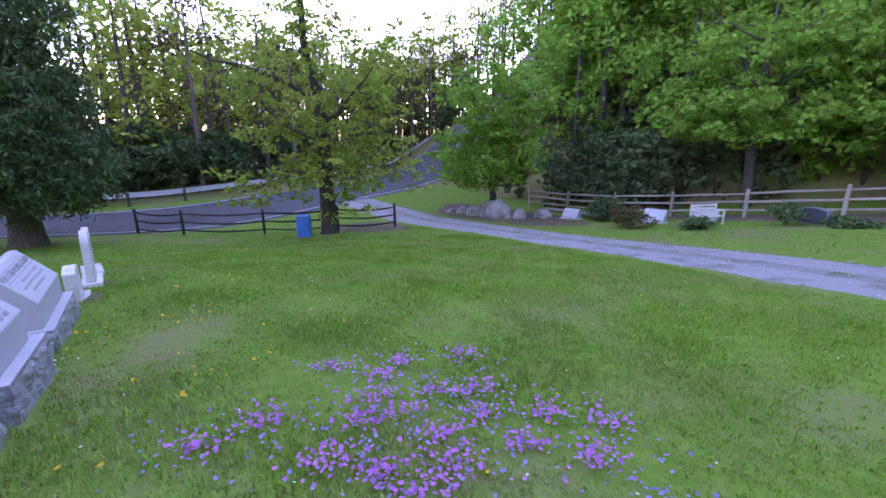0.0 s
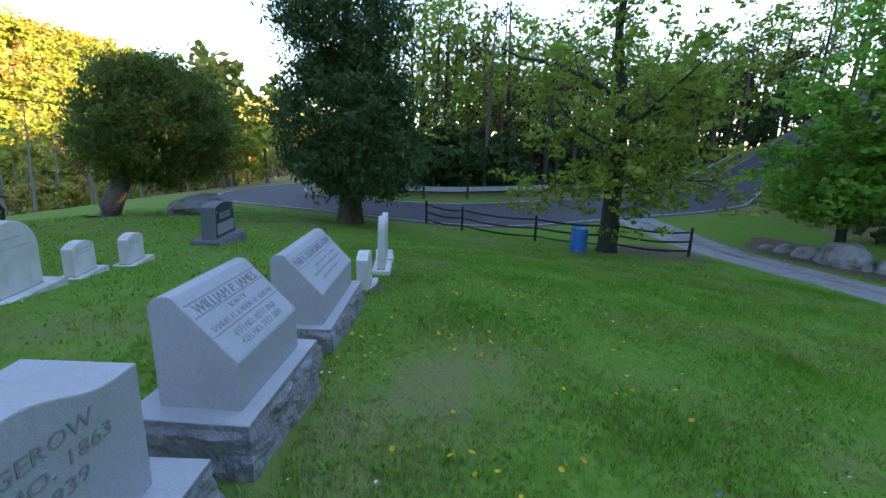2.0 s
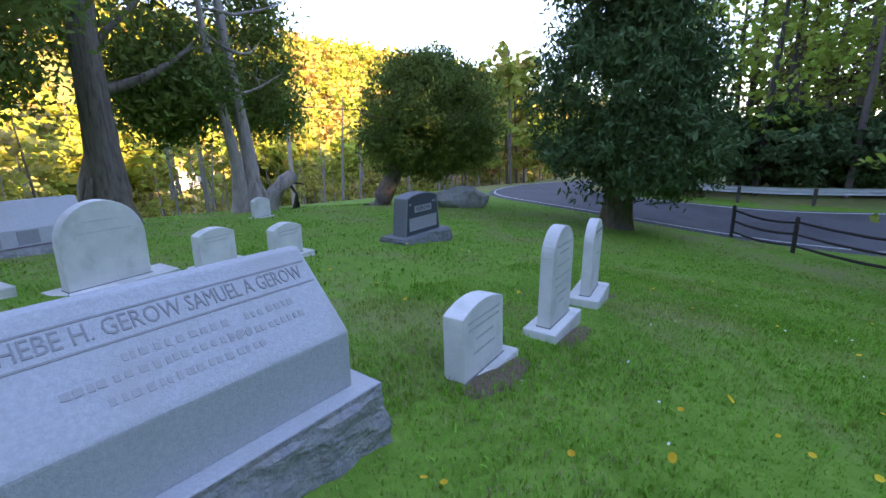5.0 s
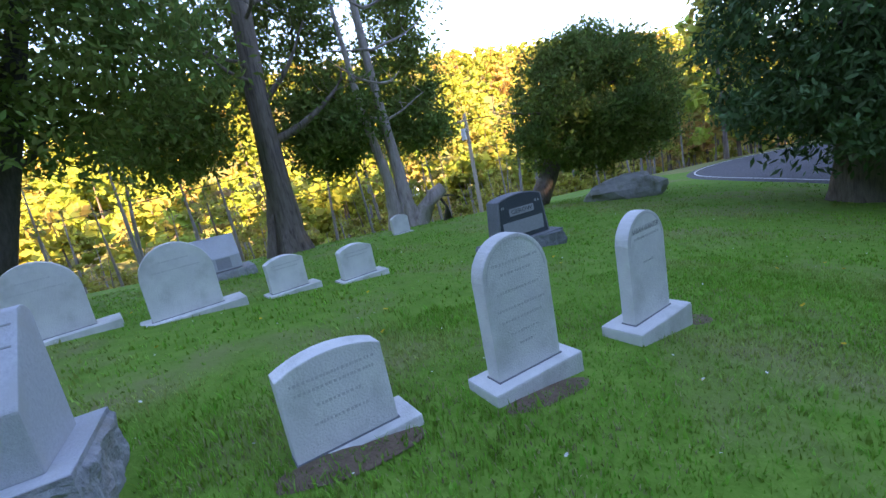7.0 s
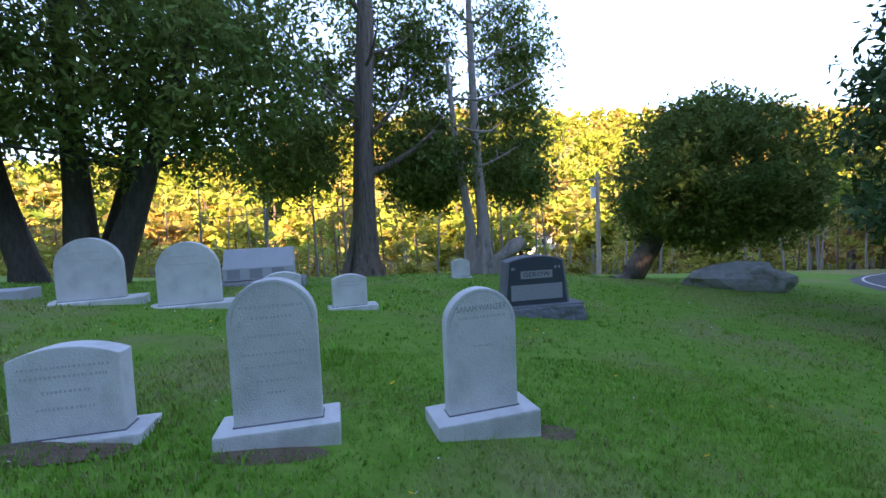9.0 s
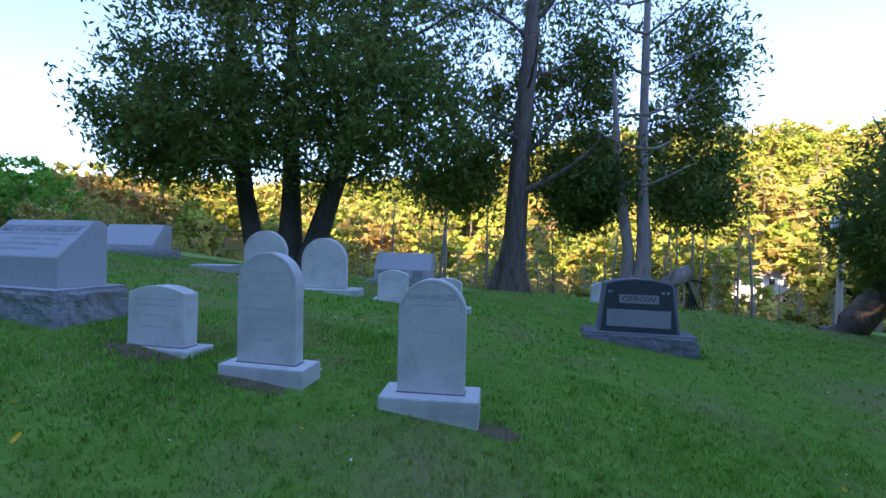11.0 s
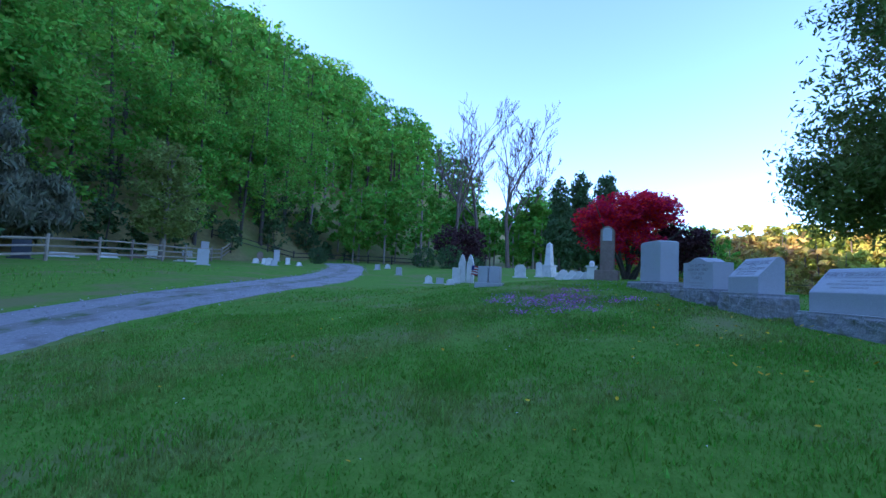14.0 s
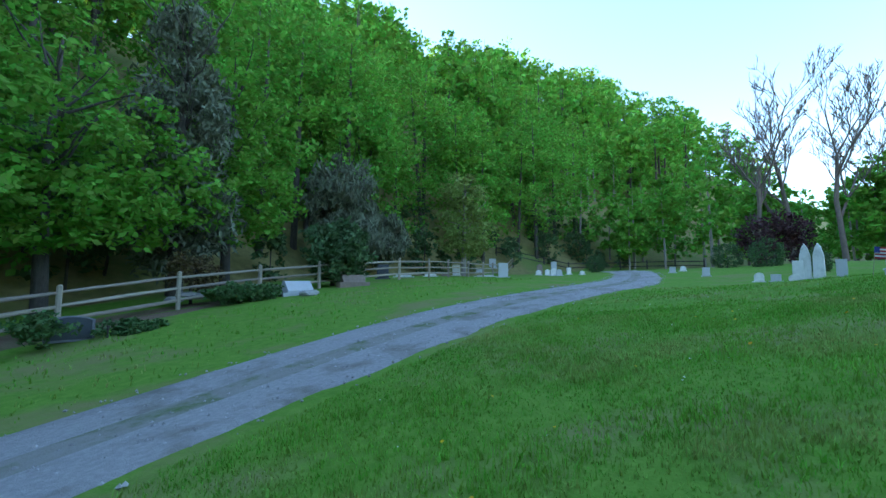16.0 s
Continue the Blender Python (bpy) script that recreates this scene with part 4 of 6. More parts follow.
for a in (0.15, -0.15):
    bm = bmesh.new()
    bmesh.ops.create_cone(bm, cap_ends=True, segments=12, radius1=0.035, radius2=0.03, depth=0.03, matrix=pose(a, 0, 0.88))
    part("bung", bm, M_BARREL, ob)


def boulder(x, y, rx, ry, rz, seed, label, yaw=0.0, sink=0.12):
    ob = part("boulder", boulder_bm(rx, ry, rz, seed), M_BOULDER, None)
    ob.matrix_world = pose(x, y, gz(x, y) + rz * 0.5 - sink, 0, 0, yaw)
    return tagged(ob, label, "boulder")


boulder(9.9, 8.7, 1.35, 0.6, 0.62, 3, "long pale grey boulder beside the road", -25)
for i, (x, y, a, c) in enumerate(((9.05, -16.98, 1.0, 0.75), (10.32, -16.50, 0.55, 0.4), (11.42, -16.44, 0.45, 0.32), (8.10, -17.83, 0.5, 0.4), (7.47, -19.07, 0.55, 0.4), (10.01, -17.92, 0.7, 0.5), (12.00, -16.00, 0.3, 0.22))):
    boulder(x, y, a, a * 0.8, c, 11 + i * 3, "weathered grey boulder heaped by the drive entrance", i * 40, 0.08)
ob = thing("log", on_land(6.55, -20.53, 20), "weathered fallen log beside the boulders", "log")
part("trunk", tube_mesh("trunk", [tube([(-1.6, 0, 0.25), (0, 0.05, 0.3), (1.6, 0, 0.33)], [0.14, 0.13, 0.1], 9, 0.2)], M_BARKPALE), M_BARKPALE, ob)

# bench
ob = thing("garden_bench", on_land(-0.7, -20.2, 250), "pale weathered wooden slatted bench facing the drive", "bench")
for sx in (-0.6, 0.6):
    for sy, hh in ((-0.22, 0.62), (0.24, 0.9)):
        part("leg", box(sx - 0.03, sx + 0.03, sy - 0.03, sy + 0.03, -0.05, hh, 0.004), M_BENCH, ob)
    part("armrest", box(sx - 0.035, sx + 0.035, -0.27, 0.26, 0.62, 0.66, 0.006), M_BENCH, ob)
for k in range(4):
    part("seat_slat", box(-0.62, 0.62, -0.24 + 0.12 * k, -0.14 + 0.12 * k, 0.41, 0.435, 0.004), M_BENCH, ob)
for k in range(3):
    part("back_slat", box(-0.57, 0.57, 0.235, 0.26, 0.52 + 0.13 * k, 0.61 + 0.13 * k, 0.004), M_BENCH, ob)

# utility pole with cross pieces and wires
px, py = 16.9, 29.4
pz = gz(px, py)
ob = thing("utility_pole", pose(px, py, pz), "pale sunlit wooden utility pole down the bank", "pole")
part("shaft", tube_mesh("shaft", [tube([(0, 0, -0.5), (0, 0, 5.5), (0.02, 0, 10.2)], [0.19, 0.16, 0.13], 10)], M_POLE), M_POLE, ob)
part("transformer", tube_mesh("transformer", [tube([(-0.35, 0, 8.2), (-0.35, 0, 9.1)], [0.2, 0.2], 10)], M_GALV), M_GALV, ob)
part("crossarm", box(-0.7, 0.7, -0.05, 0.05, 9.6, 9.72, 0.005), M_POLE, ob)
for i, (dz, off) in enumerate(((9.7, -0.6), (9.7, 0.6), (7.4, 0.0))):
    pts = []
    for k in range(25):
        q = k / 24
        x = px + off - 75 + 150 * q
        pts.append((x, py + (x - px) * -0.25, pz + dz - 3.0 * math.sin(math.pi * ((q * 2) % 1)) * 0.35 + (0.02 * (x - px))))
    wob = part("overhead_wire", tube_mesh("overhead_wire", [tube(pts, [0.018] * 25, 5)], M_WIRE), M_WIRE, None)
    tagged(wob, "dark overhead wire strung from the pole", "wire", "overhead wires")

# sunlit house down the valley
hx, hy = 27.3, 72.6
hz = gz(hx, hy) - 1.6
ob = thing("house", pose(hx, hy, hz, 0, 0, 15), "white sided house in sunlight among valley trees", "house")
part("wall", box(-4.5, 4.5, -3, 3, -1, 4.6, 0.02), M_HOUSE, ob)
part("roof", prism([(-3.4, 4.5), (3.4, 4.5), (0, 7.0)], 'x', -4.8, 4.8, 0.03), M_ROOF, ob)
for wx in (-3, -1, 1, 3):
    for wz in (0.9, 3.0):
        w_ = part("window", box(wx - 0.45, wx + 0.45, -3.05, -2.98, wz, wz + 1.2, 0.01), M_HOUSE, ob)
        part("pane", box(wx - 0.38, wx + 0.38, -3.07, -3.045, wz + 0.07, wz + 1.13, 0), M_GLASS, w_)

# ---------------------------------------------------------------- trees


def limb(start, direction, length, r0, r, bend=0.25, steps=5, up=0.1):
    p = Vector(start)
    d = Vector(direction).normalized()
    pts, radii = [p.copy()], [r0]
    for k in range(steps):
        d = (d + Vector((r.uniform(-bend, bend), r.uniform(-bend, bend), r.uniform(-bend, bend) + up))).normalized()
        p = p + d * length / steps
        pts.append(p.copy())
        radii.append(r0 * (1 - 0.8 * (k + 1) / steps))
    return pts, radii


def make_tree(name, m, trunk_pieces, bark, crowns, label, category="tree", group="", extra=()):
    """crowns: list of (verts, faces, material); extra: (name, mesh, material, label)."""
    ob = thing(name, m, label, category, group)
    part("trunk", tube_mesh("trunk", trunk_pieces, bark), bark, ob)
    for v, f, ml in crowns:
        part("crown", raw_mesh("crown", v, [f], [ml]), ml, ob)
    for nm, me, ml, lab in extra:
        part(nm, me, ml, ob, lab)
    return ob


def leaf_cloud(seed, ellipsoids, clumps, per, rad, size, droop=0.2, aspect=2.0, squash=0.7, shell=0.35, flat=0.0):
    """Leaves in clumps scattered through several ellipsoids (cx, cy, cz, rx, ry, rz, share)."""
    r = np.random.default_rng(seed)
    cs = []
    tot = sum(e[6] for e in ellipsoids)
    for cx, cy, cz, rx, ry, rz, sh in ellipsoids:
        cs.append(in_ellipsoid(max(2, int(clumps * sh / tot)), (cx, cy, cz), (rx, ry, rz), r, shell))
    c = np.concatenate(cs)
    pts = clumped(c, rad * r.uniform(0.5, 1.3, len(c)), per, r, squash)
    return leaf_quads(pts, size, r, droop, aspect, flat)


def twigs(pts_list, r, n=6, length=1.2, r0=0.02, up=0.15):
    out = []
    for pts in pts_list:
        for _ in range(n):
            a = random.Random(r.random())
            k = r.randrange(1, len(pts))
            pp, rr = limb(pts[k], (r.uniform(-1, 1), r.uniform(-1, 1), r.uniform(-0.2, 0.8)), length * r.uniform(0.6, 1.3), r0, r, 0.4, 4, up)
            out.append(tube(pp, rr, 4))
    return out


R = random.Random(5)

# triple-stemmed arborvitae clump with a golden top
x, y = -7.4, 9.2
pieces, ends = [], []
for dx, dy, lx, ly, rr in ((-1.0, 0, -0.16, 0.05, 0.33), (0.15, 0.1, 0.0, -0.02, 0.36), (0.7, -0.1, 0.26, 0.0, 0.32), (0.2, 0.7, 0.08, 0.2, 0.25)):
    pts = [(dx, dy, -0.3), (dx + lx, dy + ly, 0.5), (dx + lx * 4, dy + ly * 4, 2.4), (dx + lx * 9, dy + ly * 9, 6), (dx + lx * 12, dy + ly * 12, 11)]
    pieces.append(tube(pts, [rr * 1.35, rr, rr * 0.85, rr * 0.55, 0.05], 10, 0.3, dx))
    for k in range(9):
        pp, rd = limb(Vector(pts[2]).lerp(Vector(pts[4]), R.random()), (R.uniform(-1, 1), R.uniform(-1, 1), 0.2), R.uniform(1.5, 4), 0.07, R)
        pieces.append(tube(pp, rd, 5))
cr = leaf_cloud(11, [(0, 0, 6.8, 5.2, 4.2, 4.6, 5), (-2.6, -0.8, 4.6, 3.4, 2.8, 2.3, 3), (2.8, -0.6, 4.8, 3.4, 2.8, 2.4, 3), (-0.2, 0, 10.8, 5.0, 4.2, 4.0, 5), (0.4, 0, 14.5, 3.8, 3.4, 3.0, 2), (-4.5, -0.6, 4.2, 1.9, 1.8, 1.6, 1.4)], 1500, 58, 0.95, 0.082, 0.45, 2.5)
make_tree("arborvitae", pose(x, y, gz(x, y)) @ Matrix.Scale(0.97, 4), pieces, M_BARKDARK, [(*cr, M_CEDARLEAF)], "huge multi-stemmed arborvitae with a sunlit golden top", "tree", "old arborvitae trees")

# straight-stemmed tree with a gnarled base
x, y = -0.8, 11.6
pts = [(0, 0, -0.3), (0.02, 0, 0.25), (0.05, 0, 0.9), (0.12, 0, 1.7), (0.22, 0, 4), (0.42, 0, 7), (0.55, 0.1, 10), (0.9, 0.1, 13)]
pieces = [tube(pts, [0.72, 0.60, 0.46, 0.33, 0.28, 0.22, 0.17, 0.05], 14, 0.55, 3)]
for a in range(7):
    q = a * 0.9
    pieces.append(tube([(0.62 * math.cos(q), 0.62 * math.sin(q), -0.2), (0.45 * math.cos(q), 0.45 * math.sin(q), 0.4), (0.28 * math.cos(q + .2), 0.28 * math.sin(q + .2), 1.15)], [0.16, 0.13, 0.05], 6, 0.6, a))
for z0, dr, ln_, r0 in ((3.0, (1, -0.2, 0.3), 2.6, 0.14), (3.9, (0.9, -0.3, 0.8), 2.5, 0.09), (8.0, (0.9, -0.2, 0.5), 2.6, 0.10), (7.5, (-0.6, -0.3, 0.5), 2, 0.08), (5, (-1, 0, 0.2), 2.4, 0.06), (6, (0.3, -1, 0.1), 2.0, 0.06), (9, (-0.8, 0.2, 0.5), 2, 0.06), (10, (0.7, 0.3, 0.6), 2, 0.05), (4.5, (-0.8, -0.4, 0), 2.5, 0.06), (6.5, (0.8, 0.4, 0.2), 2.6, 0.06)):
    pp, rd = limb((0.22 + z0 * 0.02, 0, z0), dr, ln_, r0, R, 0.2, 6, 0.1)
    pieces.append(tube(pp, rd, 7))
    pieces += twigs([pp], R, 5, 0.9, 0.018)
cr = leaf_cloud(12, [(-2.0, 0.9, 3.7, 1.8, 1.6, 1.5, 3), (2.1, 1.0, 3.5, 1.8, 1.5, 1.4, 3), (0.2, 1.9, 5.8, 2.4, 1.5, 1.6, 1.6), (1.0, 2.1, 8.5, 2.8, 1.7, 2.6, 2.0), (-2.7, 0.9, 8.6, 2.0, 1.8, 3.2, 1.8), (0.6, 0.8, 12, 2.4, 2.0, 2.4, 1.8)], 620, 62, 0.85, 0.08, 0.5, 2.5)
make_tree("arborvitae", pose(x, y, gz(x, y)) @ Matrix.Scale(1.06, 4), pieces, M_BARK, [(*cr, M_CEDARLEAF)], "tall arborvitae with a fluted hollow base and bare upper trunk", "tree", "old arborvitae trees")

# twisted grey stem with a broken stump
x, y = 3.1, 11.6
pts = [(0, 0, -0.3), (0.02, 0.03, 0.3), (0.05, 0.1, 0.9), (0.08, 0.2, 1.8), (0.04, 0.45, 3.4), (0.06, 0.75, 5.2), (0.14, 1.15, 8), (0.25, 1.7, 12)]
pieces = [tube(pts, [0.55, 0.40, 0.27, 0.18, 0.15, 0.135, 0.11, 0.05], 12, 0.5, 6)]
pieces.append(tube([(-0.42, 0.1, -0.3), (-0.38, 0.1, 0.5), (-0.35, 0.2, 1.6), (-0.7, 0.3, 4), (-0.9, 0.3, 7)], [0.34, 0.24, 0.17, 0.13, 0.05], 9, 0.3, 8))
for a in range(6):
    q = a * 1.05 + 0.3
    pieces.append(tube([(0.6 * math.cos(q), 0.55 * math.sin(q), -0.2), (0.35 * math.cos(q), 0.35 * math.sin(q), 0.35), (0.18 * math.cos(q), 0.18 * math.sin(q), 0.9)], [0.13, 0.11, 0.04], 6, 0.5, a + 9))
stump = tube_mesh("stump", [tube([(0.25, -0.1, 0.0), (0.55, -0.15, 0.45), (0.95, -0.18, 0.85), (1.3, -0.2, 1.02)], [0.34, 0.28, 0.23, 0.21], 12, 0.35, 4)], M_BARKGREY)
roots = tube_mesh("roots", [tube([(1.15, -0.2, 0.75), (1.3, -0.3, 0.4), (1.1 + 0.12 * k, -0.3 + 0.08 * k, -0.1)], [0.05, 0.04, 0.03], 5, 0.4, k) for k in range(5)] + [tube([(1.1, -0.1, 0.8), (1.6, -0.15, 0.72), (1.75, -0.1, 0.66)], [0.05, 0.03, 0.015], 5)], M_BARKDARK)
bm = bmesh.new()
bmesh.ops.create_circle(bm, cap_ends=True, segments=12, radius=0.2, matrix=Matrix.Translation((1.305, -0.2, 1.022)) @ Vector((0.35, -0.02, 0.17)).to_track_quat('Z', 'Y').to_matrix().to_4x4())
cut = bpy.data.meshes.new("cut_face")
bm.to_mesh(cut)
bm.free()
cut.materials.append(M_CUTWOOD)
for z0 in (3.5, 4.6, 5.6, 6.8, 8, 9):
    for s in (-1, 1):
        pp, rd = limb((0.0, 0, z0), (s, R.uniform(-0.6, 0.6), 0.2), R.uniform(1.2, 2.4), 0.05, R)
        pieces.append(tube(pp, rd, 5))
        pieces += twigs([pp], R, 4, 0.8, 0.015)
cr = leaf_cloud(13, [(1.6, 1.8, 3.2, 1.5, 1.2, 1.3, 2), (-1.5, 1.2, 3.3, 1.2, 1.0, 1.2, 2), (1.7, 2.2, 5.4, 1.6, 1.2, 1.8, 2.2), (1.9, 2.4, 8.2, 1.6, 1.2, 2.0, 1.6), (-1.5, 1.6, 7, 1.1, 1.1, 2.2, 1.3), (0.4, 2.2, 11.5, 1.9, 1.2, 1.8, 1.2)], 480, 62, 0.82, 0.08, 0.5, 2.5)
make_tree("arborvitae", pose(x, y, gz(x, y)) @ Matrix.Scale(1.0, 4), pieces, M_BARKGREY, [(*cr, M_CEDARLEAF)], "arborvitae with a twisted bare grey stem and broken stump", "tree", "old arborvitae trees",
          [("stump", stump, M_BARKGREY, "sawn-off leaning stump"), ("roots", roots, M_BARKDARK, "exposed dark roots"), ("cut_face", cut, M_CUTWOOD, "pale sawn face")])

# leaning tree with a round dense crown
x, y = 8.1, 11.0
pts = [(-0.5, 0, -0.2), (0, 0, 0.25), (0.55, -0.1, 1.1), (1.15, -0.2, 2.3), (1.9, -0.3, 3.2), (2.3, -0.3, 4.2)]
pieces = [tube(pts, [0.5, 0.40, 0.32, 0.28, 0.18, 0.05], 11, 0.3, 2)]
for k in range(14):
    pp, rd = limb(Vector(pts[3]).lerp(Vector(pts[5]), R.random()), (R.uniform(-1, 1), R.uniform(-1, 1), R.uniform(-0.1, 0.5)), R.uniform(1.5, 3), 0.07, R)
    pieces.append(tube(pp, rd, 5))
cr = leaf_cloud(14, [(2.6, -0.4, 3.4, 3.3, 3.2, 2.5, 5), (1.8, -0.3, 2.3, 2.6, 2.4, 1.2, 1.6), (4.7, -0.6, 2.3, 1.9, 1.9, 1.4, 1.5), (2.6, -0.2, 5.2, 2.0, 2.0, 1.1, 1)], 800, 72, 0.68, 0.082, 0.4, 2.3, shell=0.4)
make_tree("arborvitae", pose(x, y, gz(x, y)) @ Matrix.Scale(0.96, 4), pieces, M_BARK, [(*cr, M_CEDARLEAF)], "leaning arborvitae with a dense rounded dark crown", "tree", "old arborvitae trees")

# tall cedar by the road
x, y = 11.0, 2.9
pts = [(0, 0, -0.3), (0, 0, 0.3), (0.05, 0, 1.6), (0.1, 0, 5), (0.1, 0, 10), (0.1, 0, 15)]
pieces = [tube(pts, [0.6, 0.47, 0.40, 0.3, 0.18, 0.04], 12, 0.35, 1)]
for k in range(26):
    pp, rd = limb((0.08, 0, R.uniform(1.8, 13)), (R.uniform(-1, 1), R.uniform(-1, 1), 0.0), R.uniform(1.2, 2.8), 0.05, R)
    pieces.append(tube(pp, rd, 5))
cr = leaf_cloud(15, [(0, 0, 4.2, 2.9, 2.9, 2.8, 4), (0, 0, 8, 2.6, 2.6, 3.4, 4), (0.1, 0, 12, 1.9, 1.9, 3, 2.5), (0, -1.2, 2.8, 2.2, 1.8, 1.5, 1.6), (0, -0.4, 2.4, 3.1, 3.0, 1.4, 1.6)], 1100, 74, 0.75, 0.08, 0.8, 2.8)
make_tree("cedar", pose(x, y, gz(x, y)), pieces, M_BARK, [(*cr, M_DARKLEAF)], "tall dense dark green cedar beside the road", "tree")

# tree at the gate with low young leaves
x, y = 8.4, -7.25
pts = [(0, 0, -0.3), (0, 0, 0.25), (-0.05, 0, 1.6), (-0.15, 0.05, 3.6), (-0.2, 0.1, 5.6)]
pieces = [tube(pts, [0.5, 0.34, 0.30, 0.28, 0.24], 12, 0.3, 12)]
main = []
for st, dr, ln_, r0 in (((-0.2, 0.1, 5.4), (-0.25, 0.15, 1), 6, 0.20), ((-0.2, 0.05, 4.4), (0.3, -0.8, 0.75), 6, 0.17), ((-0.18, 0.05, 5.2), (-0.7, 0.8, 0.8), 5, 0.13), ((-0.2, 0.05, 4.0), (-1, 0.3, 0.35), 4.5, 0.09), ((-0.1, 0, 3.2), (-0.7, -0.9, 0.1), 3.6, 0.06), ((-0.1, 0, 2.6), (-0.4, 0.9, 0.0), 3.2, 0.05), ((-0.1, 0, 2.4), (-0.9, -0.2, -0.1), 2.6, 0.045), ((-0.15, 0, 3.8), (0.6, 0.9, 0.2), 3.5, 0.07), ((-0.15, 0, 4.5), (-0.9, -0.6, 0.5), 4.4, 0.09)):
    pp, rd = limb(st, dr, ln_, r0, R, 0.22, 7, 0.05)
    main.append(pp)
    pieces.append(tube(pp, rd, 7))
tw = twigs(main, R, 9, 1.5, 0.02, 0.05)
pieces += tw
tips = np.array([tuple(q) for pp in main for q in pp[2:]] + [tuple(p[0][-1]) for p in tw])
rr_ = np.random.default_rng(21)
cl = clumped(tips[rr_.integers(0, len(tips), 560)] + rr_.normal(size=(560, 3)) * 0.5, 0.36, 15, rr_, 0.5)
low = leaf_cloud(22, [(-0.6, 0.6, 2.6, 1.8, 2.4, 0.8, 1), (-0.9, -1.6, 2.6, 1.6, 1.7, 0.8, 1), (-0.5, 0.2, 4.2, 2.6, 3.2, 1.2, 1.6), (-0.6, -0.4, 1.0, 0.5, 1.2, 0.35, 0.25)], 60, 20, 0.45, 0.13, 0.1, 1.5, flat=0.5)
lv = leaf_quads(cl, 0.14, rr_, 0.1, 1.5, 0.4)
make_tree("gate_tree", pose(x, y, gz(x, y)), pieces, M_BARKDARK, [(*merge([lv, low]), M_YOUNGLEAF)], "forked old tree by the gate with sparse young leaves", "tree")

# bright maple beside the drive entrance
x, y = 10.41, -17.90
pts = [(0, 0, -0.3), (0, 0, 1), (0.1, 0.1, 2.6), (0.1, 0.1, 5), (0.2, 0, 9)]
pieces = [tube(pts, [0.26, 0.2, 0.17, 0.12, 0.03], 9, 0.2, 15)]
for k in range(16):
    pp, rd = limb((0.1, 0.1, R.uniform(1.9, 7)), (R.uniform(-1, 1), R.uniform(-1, 1), 0.3), R.uniform(2, 4), 0.05, R)
    pieces.append(tube(pp, rd, 5))
cr = leaf_cloud(16, [(0, 0.4, 3.6, 3.6, 3.6, 1.8, 3), (0, 0, 6.2, 3.4, 3.4, 2.4, 3), (-0.6, 1.6, 2.6, 2.2, 2.2, 0.9, 1.2)], 420, 34, 0.6, 0.17, 0.1, 1.5, 0.5, 0.3, 0.45)
make_tree("young_maple", pose(x, y, gz(x, y)), pieces, M_BARKDARK, [(*cr, M_MAPLELEAF)], "bright green spreading maple over the drive entrance", "tree")

# red maple and companions on the knoll
x, y = -14.0, 2.1
pieces = []
for k in range(9):
    pp, rd = limb((R.uniform(-0.15, 0.15), R.uniform(-0.15, 0.15), -0.2), (R.uniform(-0.7, 0.7), R.uniform(-0.7, 0.7), 1.2), 3.2, 0.08, R)
    pieces.append(tube(pp, rd, 6))
cr = leaf_cloud(31, [(0, 0, 2.25, 1.75, 1.7, 0.85, 3), (-0.7, -0.5, 2.1, 1.2, 1.1, 0.75, 1.5), (0.4, 0.3, 2.6, 1.0, 1.0, 0.5, 1), (0, 0, 1.35, 1.4, 1.35, 0.7, 0.9)], 560, 42, 0.36, 0.075, 0.1, 1.6, 0.45, 0.3, 0.5)
make_tree("red_maple", pose(x, y, gz(x, y)), pieces, M_BARKDARK, [(*cr, M_REDLEAF)], "low spreading maple in vivid crimson leaf", "tree")
x, y = -14.2, 4.0
cr = leaf_cloud(32, [(0, 0, 1.2, 1.35, 1.3, 0.95, 3)], 170, 34, 0.34, 0.09, 0.1, 1.6, 0.6, 0.3)
make_tree("purple_shrub", pose(x, y, gz(x, y)), [tube([(0, 0, -0.2), (0, 0, 0.6), (0.1, 0, 1.2)], [0.09, 0.07, 0.03], 6)], M_BARKDARK, [(*cr, M_PURPLELEAF)], "dark purple-leaved shrub behind the red maple", "shrub", "purple shrubs")
x, y = -44.51, -0.31
cr = leaf_cloud(33, [(0, 0, 2.2, 3, 3, 2.2, 3)], 170, 34, 0.6, 0.16, 0.1, 1.6, 0.6, 0.3)
make_tree("purple_shrub", pose(x, y, gz(x, y)), [tube([(0, 0, -0.2), (0, 0, 0.6), (0.1, 0, 1.8)], [0.12, 0.1, 0.03], 6)], M_BARKDARK, [(*cr, M_PURPLELEAF)], "dark purple-leaved shrub at the wood's edge", "shrub", "purple shrubs")
for i, (x, y, h, w) in enumerate(((-37.96, 7.85, 8.2, 1.4), (-38.77, 10.06, 9.2, 1.6), (-37.71, 11.92, 9.4, 1.5))):
    cr = leaf_cloud(40 + i, [(0, 0, h * 0.36, w, w, h * 0.36, 3), (0, 0, h * 0.68, w * 0.6, w * 0.6, h * 0.32, 1.6)], 240, 40, 0.45, 0.16, -0.8, 2.2, 1.1, 0.3)
    make_tree("columnar_conifer", pose(x, y, gz(x, y)), [tube([(0, 0, -0.2), (0, 0, h * 0.9)], [0.14, 0.02], 6)], M_BARK, [(*cr, M_DARKLEAF)], "pointed columnar dark conifer on the skyline", "tree", "columnar conifers")
